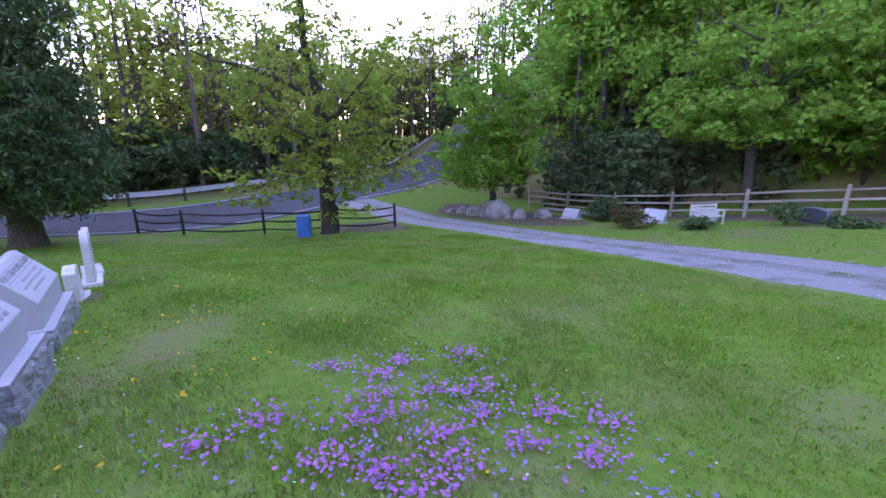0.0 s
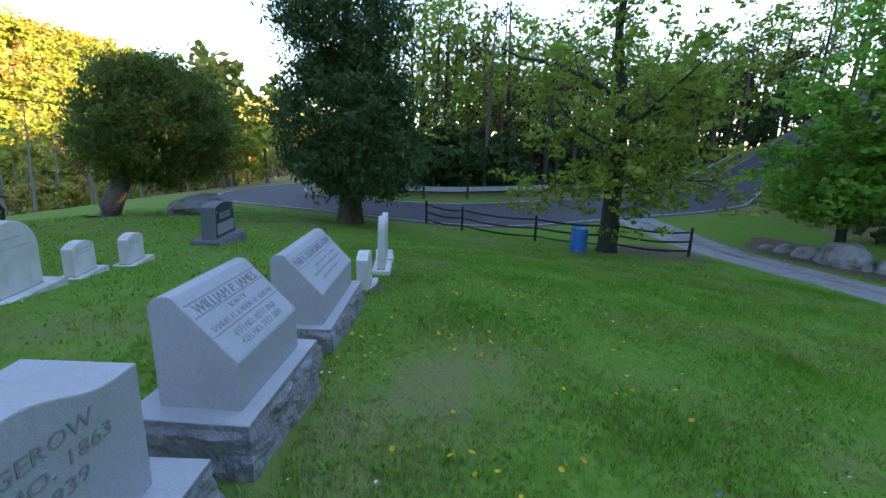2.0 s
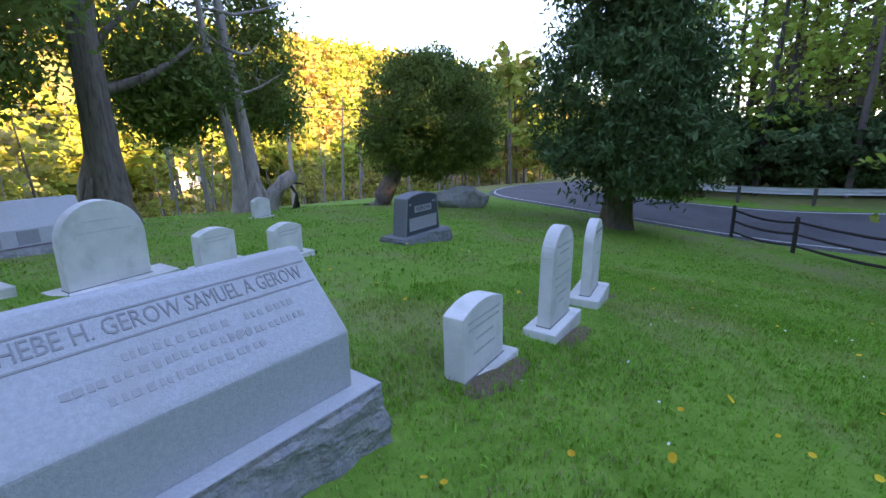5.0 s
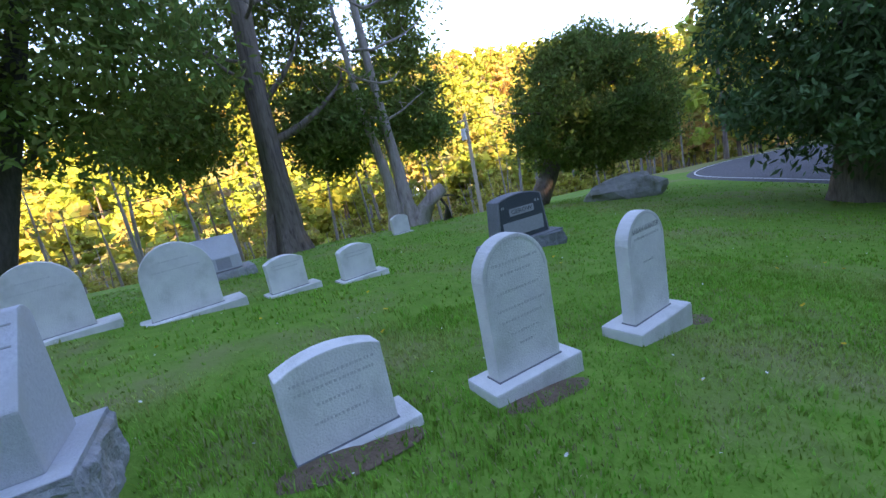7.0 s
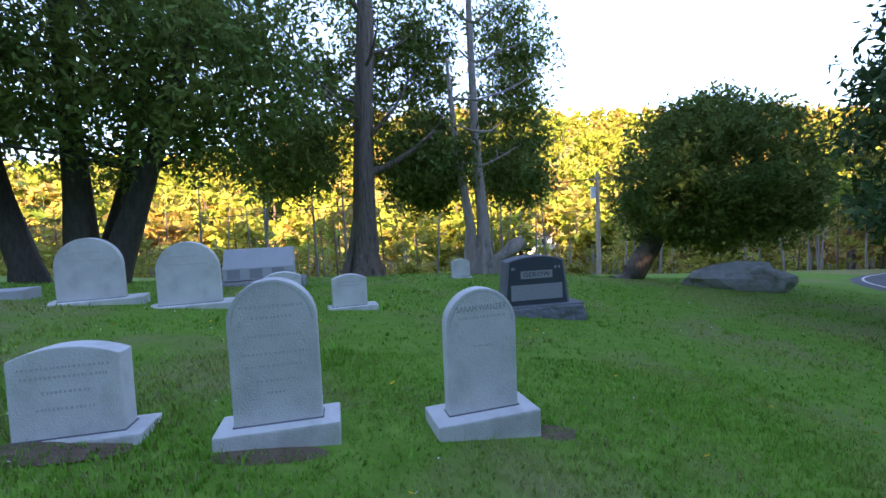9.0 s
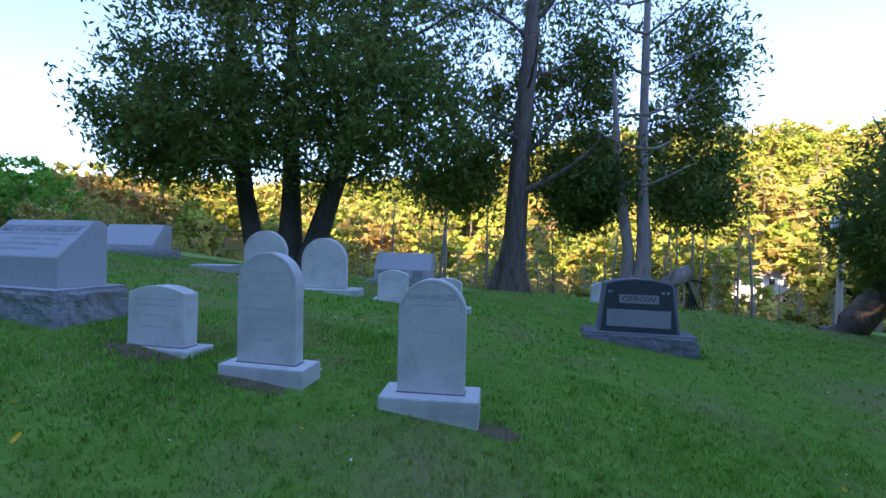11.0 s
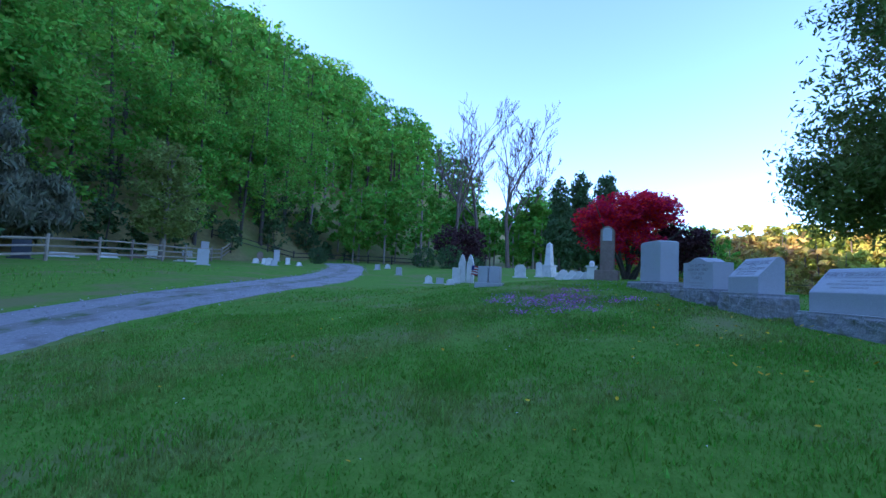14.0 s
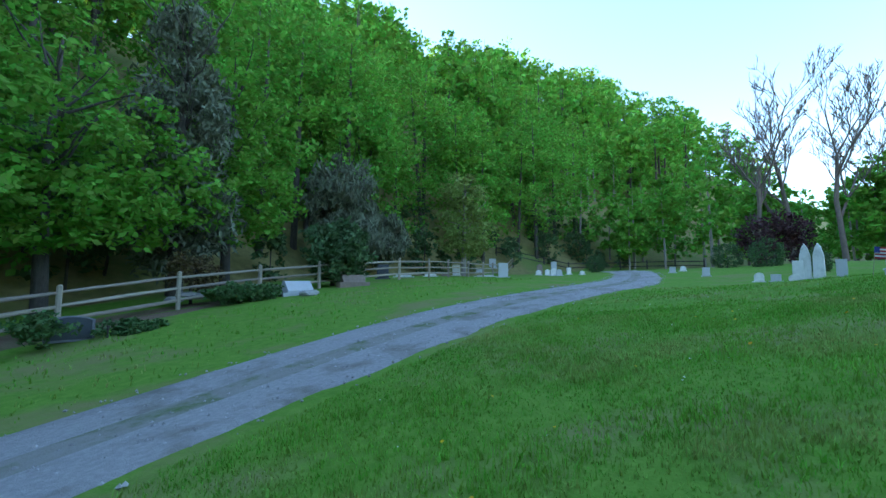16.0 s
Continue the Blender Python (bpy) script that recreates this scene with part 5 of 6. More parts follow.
for i, (x, y, s) in enumerate(((-40.25, -4.17, 1.1), (-38.03, -1.95, 1.15), (-30.30, -0.89, 0.7), (-48.50, -15.39, 1.0))):
    cr = leaf_cloud(50 + i, [(0, 0, s * 0.8, s, s, s * 0.95, 1)], 110, 36, 0.22, 0.07, 0, 1.6, 1, 0.75)
    make_tree("clipped_shrub", pose(x, y, gz(x, y)), [tube([(0, 0, -0.1), (0, 0, s)], [0.06, 0.02], 5)], M_BARKDARK, [(*cr, M_DARKLEAF)], "rounded clipped evergreen shrub", "shrub", "clipped shrubs")


def bare_tree(x, y, h, seed, bark, name, label, group="", leafless_from=0.35):
    """A leafless branching tree."""
    r = random.Random(seed)
    pieces = []

    def grow(p, d, ln_, rad, depth):
        pts, radii = limb(p, d, ln_, rad, r, 0.14, 5, 0.06)
        radii = [rad * (1 - 0.45 * k / 5) for k in range(6)]
        pieces.append(tube(pts, radii, 5 if depth > 1 else 4))
        if depth:
            for _ in range(3 if depth < 4 else 5):
                k = r.randrange(2, 6)
                nd = (pts[k] - pts[k - 1]).normalized() + Vector((r.uniform(-0.9, 0.9), r.uniform(-0.9, 0.9), r.uniform(0.0, 0.5)))
                grow(pts[k], nd, ln_ * r.uniform(0.42, 0.66), max(0.03, radii[k] * 0.6), depth - 1)
    grow(Vector((0, 0, -0.3)), Vector((0, 0, 1)), h * 0.55, 0.015 * h, 5)
    ob = thing(name, pose(x, y, gz(x, y)), label, "tree", group)
    part("trunk", tube_mesh("trunk", pieces, bark), bark, ob)
    return ob


for i, (x, y, h) in enumerate(((-58.14, 0.45, 20), (-59.70, 3.76, 21), (-56.88, 7.48, 21), (-61.52, 13.31, 18))):
    bare_tree(x, y, h, 60 + i, M_TWIG, "bare_tree", "tall leafless tree against the sky", "leafless trees on the skyline")

# trees and shrubs hanging over the rail fence
def fence_tree(name, x, y, seed, ells, clumps, per, rad, size, leaf, bark, label, th=6.0, tr=0.2, droop=0.1, aspect=1.6, flat=0.4, squash=0.5, group="trees over the rail fence"):
    r = random.Random(seed)
    pieces = [tube([(0, 0, -0.4), (0.02 * th, 0.02 * th, th * 0.4), (0, 0.03 * th, th)], [tr * 1.3, tr, 0.04], 8, 0.2, seed)]
    for k in range(14):
        pp, rd = limb((0, 0.1 * th / 6, r.uniform(0.45, 0.95) * th), (r.uniform(-1, 1), r.uniform(-0.4, 1), 0.2), min(r.uniform(1.5, 4), th * 0.4), min(0.06, 0.012 * th), r)
        pieces.append(tube(pp, rd, 5))
    cr = leaf_cloud(seed, ells, clumps, per, rad, size, droop, aspect, squash, 0.3, flat)
    return make_tree(name, pose(x, y, gz(x, y)), pieces, bark, [(*cr, leaf)], label, "tree", group)


fence_tree("overhanging_maple", -5.29, -25.82, 71, [(0, 1.0, 3.4, 4.2, 2.6, 1.5, 3), (0.5, 0, 6.4, 4.5, 3, 2.4, 3), (-3.5, 1.0, 4.6, 2.4, 2, 1.6, 1.2)], 330, 34, 0.65, 0.17, M_MAPLELEAF, M_BARKDARK, "bright green maple boughs in flat tiers over the fence", 9)
fence_tree("overhanging_maple", 0.24, -25.70, 72, [(0, 1.6, 4.2, 4.2, 2.8, 1.3, 3), (0.5, 0, 7.0, 4.5, 3, 2.2, 2.4)], 260, 34, 0.65, 0.17, M_MAPLELEAF, M_BARKDARK, "bright green maple boughs in flat tiers over the fence", 9)
fence_tree("overhanging_maple", -13.47, -27.95, 73, [(0, 0.8, 4.5, 3.2, 2.4, 2.6, 3), (0.5, 0, 8.5, 4, 3, 3.0, 3)], 320, 34, 0.65, 0.17, M_MAPLELEAF, M_BARKDARK, "bright green maple boughs in flat tiers over the fence", 11)
fence_tree("grey_hemlock", -9.87, -26.25, 74, [(0, 0, 3.2, 2.6, 2.2, 2.4, 3), (0, 0, 7.2, 2.0, 1.8, 3.2, 3), (0, 0, 11, 1.2, 1.2, 2.4, 1)], 330, 40, 0.6, 0.12, M_GREYLEAF, M_BARKDARK, "dark grey-green hemlock with drooping boughs", 12, 0.25, 0.9, 3.0, 0.1, 0.8)
fence_tree("weeping_tree", -22.52, -28.19, 75, [(0, 0, 5.5, 2.8, 2.4, 3.0, 3), (0, 0.8, 2.6, 2.6, 1.6, 1.8, 2.5)], 300, 40, 0.55, 0.13, M_GREYLEAF, M_BARKDARK, "grey weeping tree with hanging bare twigs", 8, 0.25, 1.6, 4.5, 0.0, 1.0)
fence_tree("weeping_tree", -27.53, -28.47, 76, [(0, 0, 2.8, 2.6, 2.0, 2.2, 3)], 170, 40, 0.55, 0.13, M_GREYLEAF, M_BARKDARK, "grey weeping tree with hanging bare twigs", 4, 0.2, 1.6, 4.5, 0.0, 1.0)
fence_tree("pale_maple", -35.59, -24.93, 77, [(0, 0, 4.4, 3.2, 3.0, 2.2, 3), (0.2, 0, 7.4, 2.2, 2.0, 2.0, 2), (0, 0, 2.6, 2.6, 2.4, 0.8, 1)], 300, 34, 0.55, 0.17, M_PALELEAF, M_BARKPALE, "pale yellow-green maple standing before the woods", 8.5)
fence_tree("rhododendron", -15.76, -23.02, 78, [(0, 0.3, 1.6, 2.0, 1.5, 1.6, 3)], 180, 36, 0.4, 0.13, M_DARKLEAF, M_BARKDARK, "large dark rhododendron in front of the fence", 2.4, 0.1, 0.2, 2.2, 0.2, 0.7)
fence_tree("rusty_shrub", -8.65, -23.36, 79, [(0, 0.1, 1.1, 0.9, 0.7, 0.75, 3)], 90, 30, 0.3, 0.07, M_REDBUSH, M_BARKDARK, "rusty brown-leaved shrub hanging over the rails", 1.6, 0.05, 0.2, 1.8, 0.2, 0.7)
fence_tree("dark_shrub", 4.54, -20.44, 80, [(0, 0, 0.6, 1.1, 0.8, 0.6, 3)], 80, 30, 0.28, 0.08, M_DARKLEAF, M_BARKDARK, "low dark evergreen shrub by the fence", 0.9, 0.05)
fence_tree("round_shrub", 1.63, -18.61, 81, [(0, 0, 0.5, 1.0, 0.8, 0.55, 3)], 90, 30, 0.25, 0.06, M_REDBUSH, M_BARKDARK, "low twiggy round shrub by the fence", 0.7, 0.04)
fence_tree("low_plants", -0.85, -19.05, 82, [(0, 0, 0.25, 0.7, 0.5, 0.3, 3)], 50, 30, 0.2, 0.07, M_HERB, M_BARKDARK, "clump of leafy perennials beside the bench", 0.3, 0.02)
fence_tree("low_plants", -4.60, -20.48, 83, [(-0.6, 0, 0.2, 0.8, 0.5, 0.28, 3), (1.3, -0.2, 0.3, 0.6, 0.5, 0.4, 2)], 80, 30, 0.22, 0.08, M_HERB, M_BARKDARK, "leafy perennials round the dark headstone", 0.3, 0.02)
fence_tree("low_plants", -9.87, -21.81, 84, [(0, 0, 0.3, 1.9, 0.55, 0.36, 3)], 130, 34, 0.25, 0.09, M_HERB, M_BARKDARK, "bed of green perennials behind a stone kerb", 0.4, 0.02)
for i in range(9):
    boulder(-11.18 + i * 0.42 + R.uniform(-.1, .1), -22.59 - i * 0.05 + R.uniform(-0.1, 0.1), R.uniform(0.25, 0.42), 0.22, 0.13, 70 + i, "flat stone in a low dry-laid bed wall", R.uniform(-20, 20), -0.32 if i % 2 else -0.2)
boulder(-11.9, -20.8, 0.5, 0.3, 0.16, 91, "small pale rough stone in the grass", 10, 0.03)
# yew mass behind the guardrail
for i, (x, y, rx, h) in enumerate(((24.2, 3.2, 3.2, 4.8), (25.4, -1.2, 2.8, 4.4), (26.8, -4.8, 2.6, 3.8), (22.6, 6.0, 2.0, 3.6))):
    cr = leaf_cloud(90 + i, [(0, 0, h * 0.55, rx, rx, h * 0.5, 1)], 260, 44, 0.6, 0.16, 0.4, 2.4, 0.6, 0.5)
    make_tree("yew_bush", pose(x, y, gz(x, y)), [tube([(0, 0, -0.2), (0, 0, h * 0.7)], [0.15, 0.03], 6)], M_BARKDARK, [(*cr, M_DARKLEAF)], "broad dark yew bush behind the guardrail", "shrub", "yew bushes")

# ---------------------------------------------------------------- woods (beyond counting)


def wood(name, spots, seed, leaf, bark, label, hmin, hmax, clumps, per, size, crown_w=0.28, low=0.25, trunk=True, rad=0.9, squash=0.6):
    """Many trees as one mass: stems and leaf clumps."""
    r = np.random.default_rng(seed)
    tv, lv = [], []
    for x, y in spots:
        h = r.uniform(hmin, hmax)
        z = gz(x, y)
        if trunk:
            lx, ly = r.normal(size=2) * 0.4
            v, f = tube([(x, y, z - 0.5), (x + lx * 0.4, y + ly * 0.4, z + h * 0.4), (x + lx, y + ly, z + h * 0.95)], [0.014 * h, 0.011 * h, 0.02], 5)
            tv.append((v, f))
        w = h * crown_w
        n1 = int(clumps * 0.65)
        c = np.concatenate([in_ellipsoid(n1, (x, y, z + h * (low + (1 - low) * 0.42)), (w, w, h * (1 - low) * 0.42), r, 0.4),
                            in_ellipsoid(clumps - n1, (x, y, z + h * 0.76), (w * 0.66, w * 0.66, h * 0.24), r, 0.4)])
        lv.append(clumped(c, rad * r.uniform(0.5, 1.3, len(c)) * h / 12, per, r, squash))
    v, f = leaf_quads(np.concatenate(lv), size, r, 0.1, 1.6, 0.25)
    ob = new(name, raw_mesh(name, v, [f], [leaf]))
    tagged(ob, label, "woods", kind="stuff")
    if tv:
        part("stems", raw_mesh("stems", *(lambda q: (q[0], [q[1]]))(merge(tv)), [bark], None, True), bark, ob)
    return ob


def scatter(n, seed, x0, x1, y0, y1, keep=lambda x, y: True):
    r = np.random.default_rng(seed)
    out = []
    while len(out) < n:
        x, y = r.uniform(x0, x1), r.uniform(y0, y1)
        if keep(x, y):
            out.append((x, y))
    return out


def off_road(x, y, gap=5.5):
    return np.min(np.hypot(ROAD[:, 0] - x, ROAD[:, 1] - y)) > gap and np.min(np.hypot(DRIVE[:, 0] - x, DRIVE[:, 1] - y)) > 5


wood("wood_edge", scatter(70, 101, -66, 16, -46, 4, lambda x, y: off_road(x, y) and 1.5 < woodside(x, y) < 14), 101, M_WOODLEAF, M_BARKDARK, "dense fresh green spring woods behind the rail fence", 12, 20, 80, 36, 0.25, 0.26, 0.10, True, 0.95)
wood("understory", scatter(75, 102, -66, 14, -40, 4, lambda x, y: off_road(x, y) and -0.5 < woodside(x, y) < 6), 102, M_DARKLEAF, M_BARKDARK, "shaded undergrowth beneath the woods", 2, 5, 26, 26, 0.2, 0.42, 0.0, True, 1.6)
wood("wood_slope", scatter(560, 103, -165, 60, -135, 60, lambda x, y: off_road(x, y) and 13 < woodside(x, y) and x + (y + 25) * 0.7 < 30), 103, M_WOODLEAF, M_BARKDARK, "green woods climbing the southern slope", 15, 24, 32, 15, 0.68, 0.30, 0.15, True, 1.0)
wood("west_woods", scatter(135, 104, -112, -57, -50, 42), 104, M_WOODLEAF, M_BARKPALE, "mixed spring woods closing the cemetery's far end", 8, 14, 40, 22, 0.4, 0.28, 0.1, True, 1.0)
wood("roadside_woods", scatter(85, 105, 23, 58, -50, 6, off_road), 105, M_YOUNGLEAF, M_BARKDARK, "thin young woods across the road", 10, 17, 30, 26, 0.26, 0.24, 0.12, True, 1.1)
wood("roadside_saplings", scatter(120, 111, 25, 60, -45, 8, off_road), 111, M_REDBUSH, M_TWIG, "brown twiggy saplings not yet in leaf across the road", 8, 15, 14, 16, 0.22, 0.2, 0.25, True, 0.9)
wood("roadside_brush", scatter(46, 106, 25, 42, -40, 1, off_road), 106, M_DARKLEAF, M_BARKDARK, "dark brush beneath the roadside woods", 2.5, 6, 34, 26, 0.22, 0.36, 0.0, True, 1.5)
wood("entrance_woods", scatter(26, 107, 12, 34, -60, -27, off_road), 107, M_MAPLELEAF, M_BARKDARK, "green woods above the road bend", 9, 16, 50, 28, 0.26, 0.27, 0.1, True, 0.9)
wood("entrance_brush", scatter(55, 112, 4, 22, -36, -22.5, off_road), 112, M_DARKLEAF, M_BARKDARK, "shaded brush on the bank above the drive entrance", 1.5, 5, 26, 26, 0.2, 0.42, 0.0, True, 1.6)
wood("bank_brush", scatter(70, 113, -10, 8, -48, -28, off_road), 113, M_WOODLEAF, M_BARKDARK, "leafy saplings on the bank behind the fence", 3, 8, 34, 26, 0.24, 0.36, 0.0, True, 1.3)
wood("valley_scrub", scatter(260, 108, -75, 85, 22, 55, off_road), 108, M_VALLEYLEAF, M_TWIG, "sunlit yellow-green scrub in the valley", 1.5, 5.5, 22, 20, 0.2, 0.45, 0.0, True, 1.6)
wood("valley_saplings", scatter(200, 114, -20, 70, 20, 46, off_road), 114, M_VALLEYLEAF, M_BARKPALE, "pale bare saplings with few leaves in the valley", 4, 8, 5, 12, 0.14, 0.16, 0.4, True, 0.9)
wood("hillside_woods", scatter(1300, 109, -130, 250, 50, 200), 109, M_HILLLEAF, M_TWIG, "sunlit spring woods covering the far hillside", 7, 13, 18, 15, 0.85, 0.42, 0.0, True, 1.3)
wood("east_woods", scatter(110, 110, 30, 130, 12, 60, off_road), 110, M_HILLLEAF, M_TWIG, "sunlit woods beyond the bend of the road", 8, 14, 30, 16, 0.55, 0.3, 0.1, True, 1.0)

# ---------------------------------------------------------------- grass and flowers


def clear_of_stones(p):
    ok = np.ones(len(p), bool)
    for x, y, a, b in ((0, .08, .36, .2), (-1.2, -.06, .36, .18), (-2.24, .03, .32, .16), (-3.95, .23, .74, .38), (-5.76, .22, .58, .38), (-7.15, .3, .68, .4), (-9.06, .42, .78, .48),
                       (-3.05, 4.05, .6, .25), (-4.4, 4.3, .6, .25), (-1.86, 4.2, .4, .2), (-.9, 4.1, .4, .2), (1.88, 4.03, .75, .32)):
        ok &= ~((np.abs(p[:, 0] - x) < a) & (np.abs(p[:, 1] - y) < b))
    d = np.full(len(p), 9.0)
    for q in DRIVE[::3]:
        d = np.minimum(d, np.hypot(p[:, 0] - q[0], p[:, 1] - q[1]))
    return ok & (d > 1.8)


def blades(n, x0, x1, y0, y1, hmin, hmax, w, seed, density=None):
    r = np.random.default_rng(seed)
    p = np.stack([r.uniform(x0, x1, n), r.uniform(y0, y1, n)], 1)
    # tufts: pull blades towards wandering centres
    tuft = r.integers(0, n, n)
    p = np.where((r.uniform(0, 1, n) < 0.45)[:, None], p[tuft // 6 * 6] + r.normal(size=(n, 2)) * 0.02, p)
    p = p[clear_of_stones(p)]
    if density is not None:
        p = p[r.uniform(0, 1, len(p)) < density(p)]
    n = len(p)
    z = ground(p[:, 0], p[:, 1]) - 0.012
    a = r.uniform(0, 2 * math.pi, n)
    lean = r.uniform(0.1, 0.9, n)
    lush = 0.9 + 0.22 * np.sin(p[:, 0] * 1.9 + 1.3 * np.sin(p[:, 1] * 1.1)) * np.sin(p[:, 1] * 2.3 + 0.7)
    h = r.uniform(hmin, hmax, n) * lush
    base = np.column_stack([p, z])
    s = np.column_stack([np.cos(a), np.sin(a), 0 * a]) * (w * r.uniform(0.6, 1.3, n))[:, None]
    o = np.column_stack([-np.sin(a), np.cos(a), 0 * a]) * (h * lean)[:, None]
    mid = base + o * 0.35 + np.column_stack([0 * a, 0 * a, h * 0.6])
    tip = base + o + np.column_stack([0 * a, 0 * a, h])
    v = np.stack([base - s, base + s, mid + s * 0.7, tip, mid - s * 0.7], 1).reshape(-1, 3)
    i = np.arange(n)[:, None] * 5
    return v, np.concatenate([i + np.array([[0, 1, 2, 4]])], 0), i + np.array([[4, 2, 3]])


def grass_object(name, specs, material, label):
    vs, qs, ts, off = [], [], [], 0
    for sp in specs:
        v, q, t = blades(*sp)
        vs.append(v)
        qs.append(q + off)
        ts.append(t + off)
        off += len(v)
    ob = new(name, raw_mesh(name, np.concatenate(vs), [np.concatenate(qs), np.concatenate(ts)], [material]))
    return tagged(ob, label, "grass", kind="stuff")


def dry(p):
    return np.clip(0.5 + 0.9 * np.sin(p[:, 0] * 0.9 + 2.0) * np.sin(p[:, 1] * 0.8 + 0.4), 0.05, 1) * np.clip((1.5 - p[:, 0]) / 6, 0.1, 1)


grass_object("grass", [(230000, -10.5, 3.2, -5.5, 1.6, 0.02, 0.065, 0.0035, 201), (110000, -9, 4, -12.4, -5.0, 0.03, 0.085, 0.0045, 202),
                       (110000, -14, 9, -11.5, 7.5, 0.025, 0.07, 0.007, 203), (50000, -16, 14, -12, 14, 0.03, 0.08, 0.012, 204)], M_GRASS, "short uneven spring grass in tufts")
grass_object("coarse_grass", [(14000, -8, 3, -11.0, -4.0, 0.09, 0.2, 0.006, 205, lambda p: np.clip(np.sin(p[:, 0] * 3.1) * np.sin(p[:, 1] * 2.7) * 1.6 - 0.5, 0, 1)), (5000, -25, 8, -20.5, -15.5, 0.05, 0.13, 0.012, 206)], M_GRASS, "coarse taller tufts of grass")
grass_object("dry_grass", [(26000, -11, 2.0, -5.0, 1.5, 0.015, 0.05, 0.003, 207, dry), (14000, -7.5, 1.5, -1.1, 0.7, 0.015, 0.05, 0.0035, 208), (9000, -10, -5, -4.5, -1.0, 0.02, 0.05, 0.004, 209)], M_STRAW, "flattened dry straw among the grass")


def discs(name, pts, size, material, label, category, petals=6, cup=0.3):
    """Small flat flower heads."""
    r = np.random.default_rng(len(pts))
    n = len(pts)
    a = np.linspace(0, 2 * math.pi, petals, endpoint=False)
    tilt = r.normal(size=(n, 2)) * 0.35
    s = size * r.uniform(0.7, 1.25, n)
    ring = np.stack([np.cos(a), np.sin(a)], 1)
    rim = np.concatenate([ring[None] * s[:, None, None], (ring[None] * tilt[:, None]).sum(-1)[..., None] * s[:, None, None] + cup * s[:, None, None]], -1) + pts[:, None]
    v = np.concatenate([pts[:, None], rim], 1).reshape(-1, 3)
    i = np.arange(n)[:, None, None] * (petals + 1)
    k = np.arange(petals)
    tri = np.stack([0 * k, 1 + k, 1 + (k + 1) % petals], 1)[None] + i
    ob = new(name, raw_mesh(name, v, [tri.reshape(-1, 3)], [material]))
    return tagged(ob, label, category, kind="stuff")


def on_ground(p, h):
    return np.column_stack([p, ground(p[:, 0], p[:, 1]) + h])


rp = np.random.default_rng(301)
cents = np.array([(-7.35, -0.55), (-7.2, -0.95), (-7.55, -1.5), (-7.6, -1.85), (-7.9, -2.3), (-7.55, -2.55), (-8.1, -2.75), (-8.35, -2.35), (-8.2, -1.4), (-8.35, -1.8), (-8.0, -1.9), (-7.25, -1.75), (-8.45, -3.0), (-7.9, -1.2), (-8.5, -1.5), (-7.4, -2.2), (-8.7, -2.6), (-9.3, -1.2), (-9.0, -0.9)])
cents = np.concatenate([cents * np.array([1.0, 1.08]) + np.array([0.02, -0.5]), np.array([(-6.5, -2.3), (-6.65, -2.9), (-6.8, -3.6), (-6.85, -2.6)])])
pp_ = np.concatenate([c + rp.normal(size=(60, 2)) * np.array([0.08, 0.11]) for c in cents] + [np.stack([rp.uniform(-9.2, -7.1, 70), rp.uniform(-3.9, -0.9, 70)], 1)])
discs("phlox", on_ground(pp_, rp.uniform(0.03, 0.10, len(pp_))), 0.016, M_PHLOX, "mauve creeping phlox in bloom in the grass", "flowers", 5)
pb = np.concatenate([c + rp.normal(size=(22, 2)) * 0.22 for c in cents] + [np.array([-9.2, -3.3]) + rp.normal(size=(60, 2)) * 0.15, np.array([-10.4, -0.9]) + rp.normal(size=(60, 2)) * np.array([0.5, 0.5])])
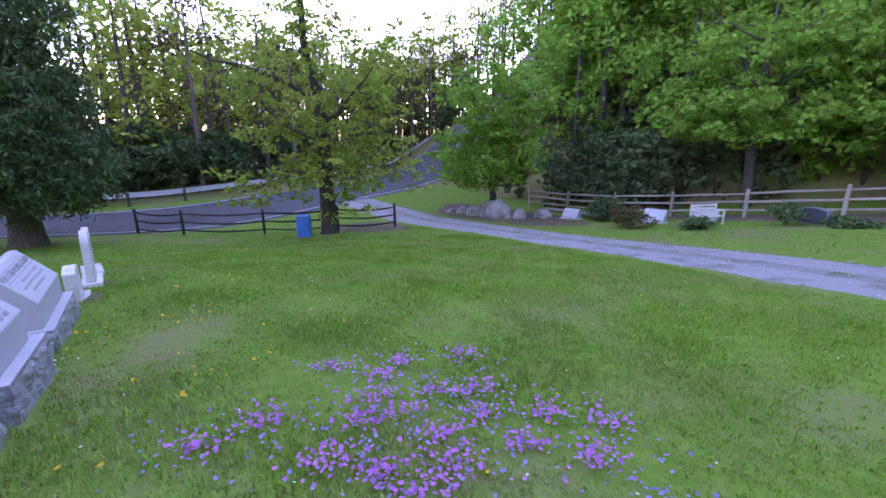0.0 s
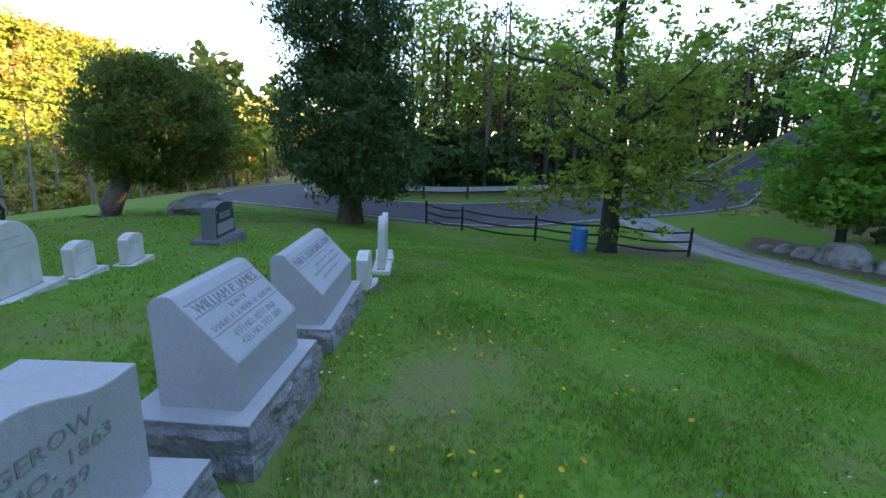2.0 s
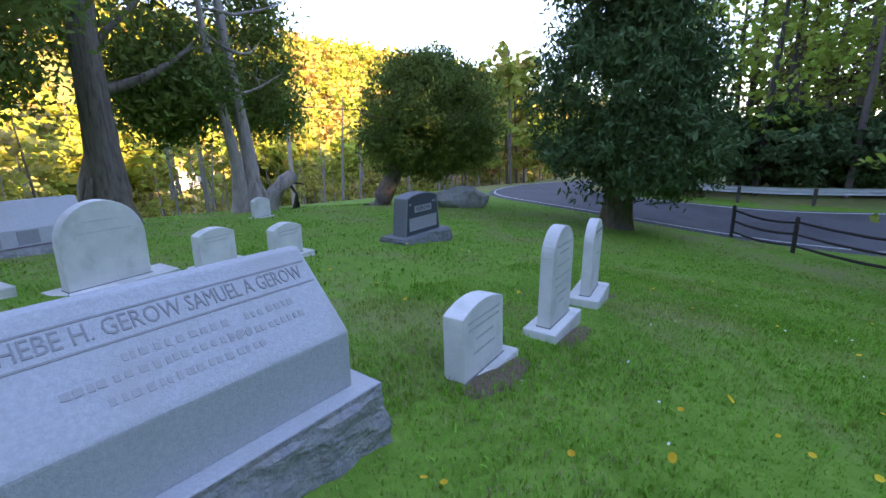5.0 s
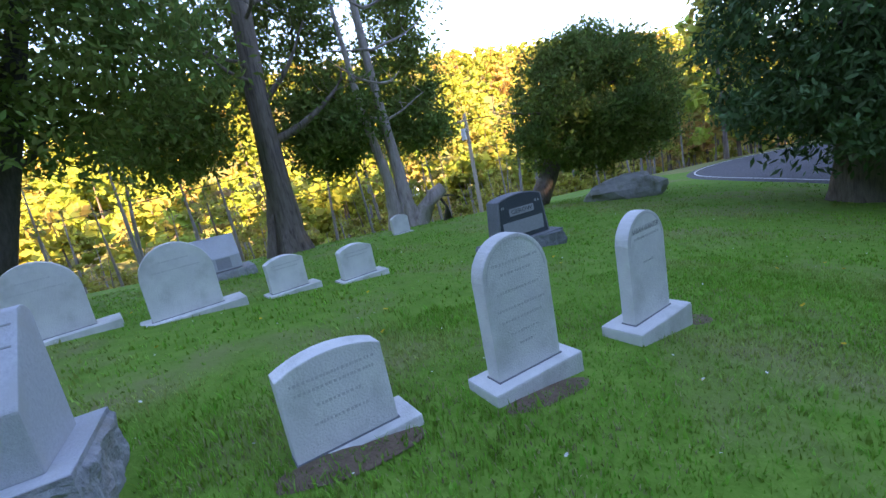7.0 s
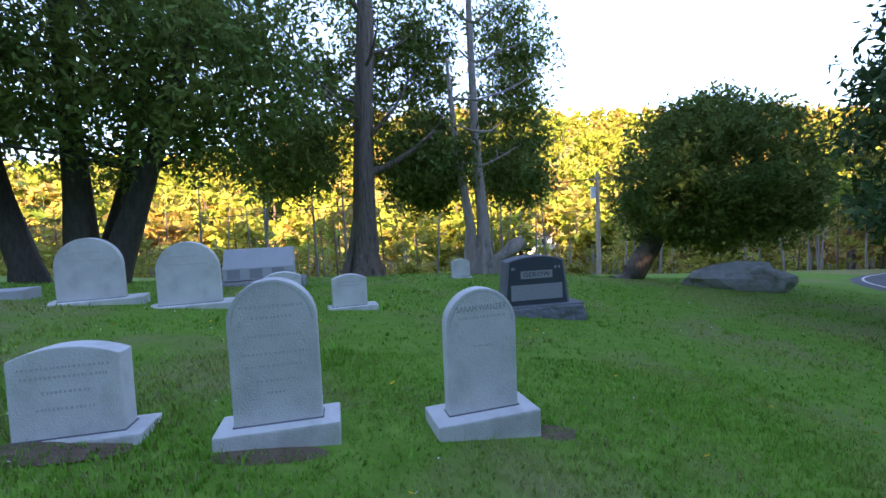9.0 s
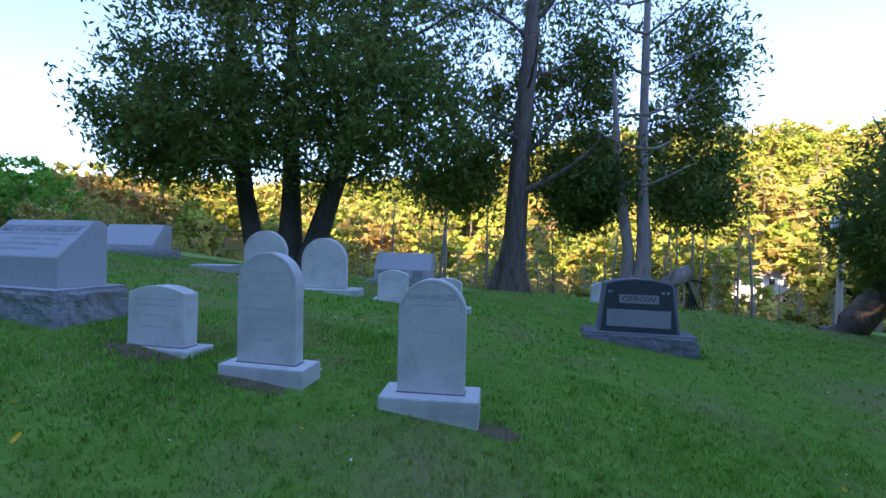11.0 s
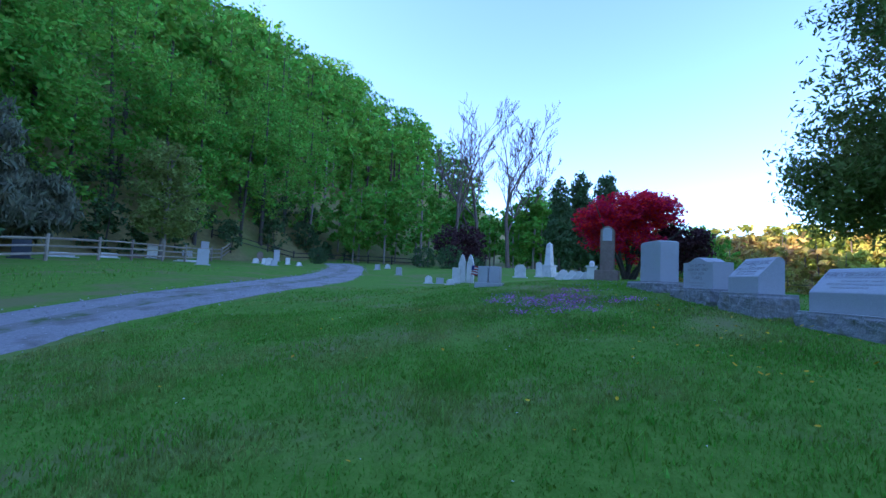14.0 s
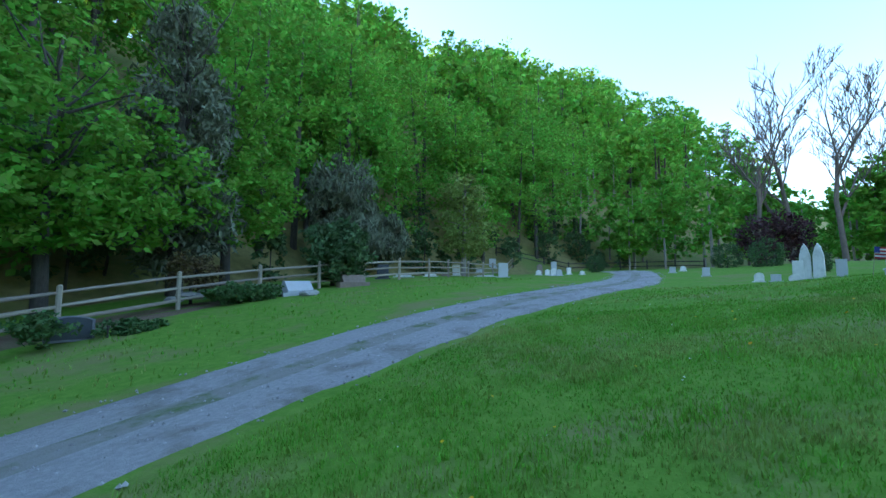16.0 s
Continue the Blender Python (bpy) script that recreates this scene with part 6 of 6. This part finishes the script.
discs("pale_phlox", on_ground(pb, rp.uniform(0.03, 0.10, len(pb))), 0.014, M_PHLOXBLUE, "pale violet phlox scattered among the mauve", "flowers", 5)
dd = np.stack([rp.uniform(-9, 4, 110), rp.uniform(-10, 5, 110)], 1)
dd = np.concatenate([dd] + [np.array(c) + rp.normal(size=(9, 2)) * 0.35 for c in ((-5.0, -0.3), (-4.2, -0.8), (-3.4, -1.1), (-2.3, -1.9), (-3.2, -2.4), (-6, -1.4), (-4.9, -2.2))])
dd = dd[clear_of_stones(dd)]
discs("dandelions", on_ground(dd, 0.06), 0.018, M_DANDELION, "scattered yellow dandelion heads", "flowers", 9, 0.25)
ww = np.stack([rp.uniform(-12, 8, 420), rp.uniform(-11, 7, 420)], 1)
ww = ww[clear_of_stones(ww)]
discs("white_flowers", on_ground(ww, 0.055), 0.009, M_WHITEFLOWER, "tiny white flowers and seed heads in the grass", "flowers", 6, 0.2)
# loose stones along the drive
rs = np.random.default_rng(302)
kk = rs.integers(0, len(DRIVE), 2600)
dn = np.gradient(DRIVE, axis=0)
dn /= np.linalg.norm(dn, axis=1)[:, None]
pg = DRIVE[kk] + np.stack([-dn[kk, 1], dn[kk, 0]], 1) * rs.uniform(-1.75, 1.75, 2600)[:, None] + rs.normal(size=(2600, 2)) * 0.05
pg = np.column_stack([pg, ground(pg[:, 0], pg[:, 1]) + 0.036])
cub = np.array([(1, 0, 0), (0, 1, 0), (-1, 0, 0), (0, -1, 0), (0, 0, 0.8), (0, 0, -0.6)]) * 0.022
tri = np.array([(0, 1, 4), (1, 2, 4), (2, 3, 4), (3, 0, 4), (1, 0, 5), (2, 1, 5), (3, 2, 5), (0, 3, 5)])
vpb = (pg[:, None] + cub[None] * rs.uniform(0.5, 1.6, (2600, 1, 1)) * rs.uniform(0.7, 1.3, (2600, 6, 3))).reshape(-1, 3)
tagged(new("pebbles", raw_mesh("pebbles", vpb, [(np.arange(2600)[:, None, None] * 6 + tri[None]).reshape(-1, 3)], [M_PEBBLE])), "loose pale stones on the gravel drive", "gravel", kind="stuff")
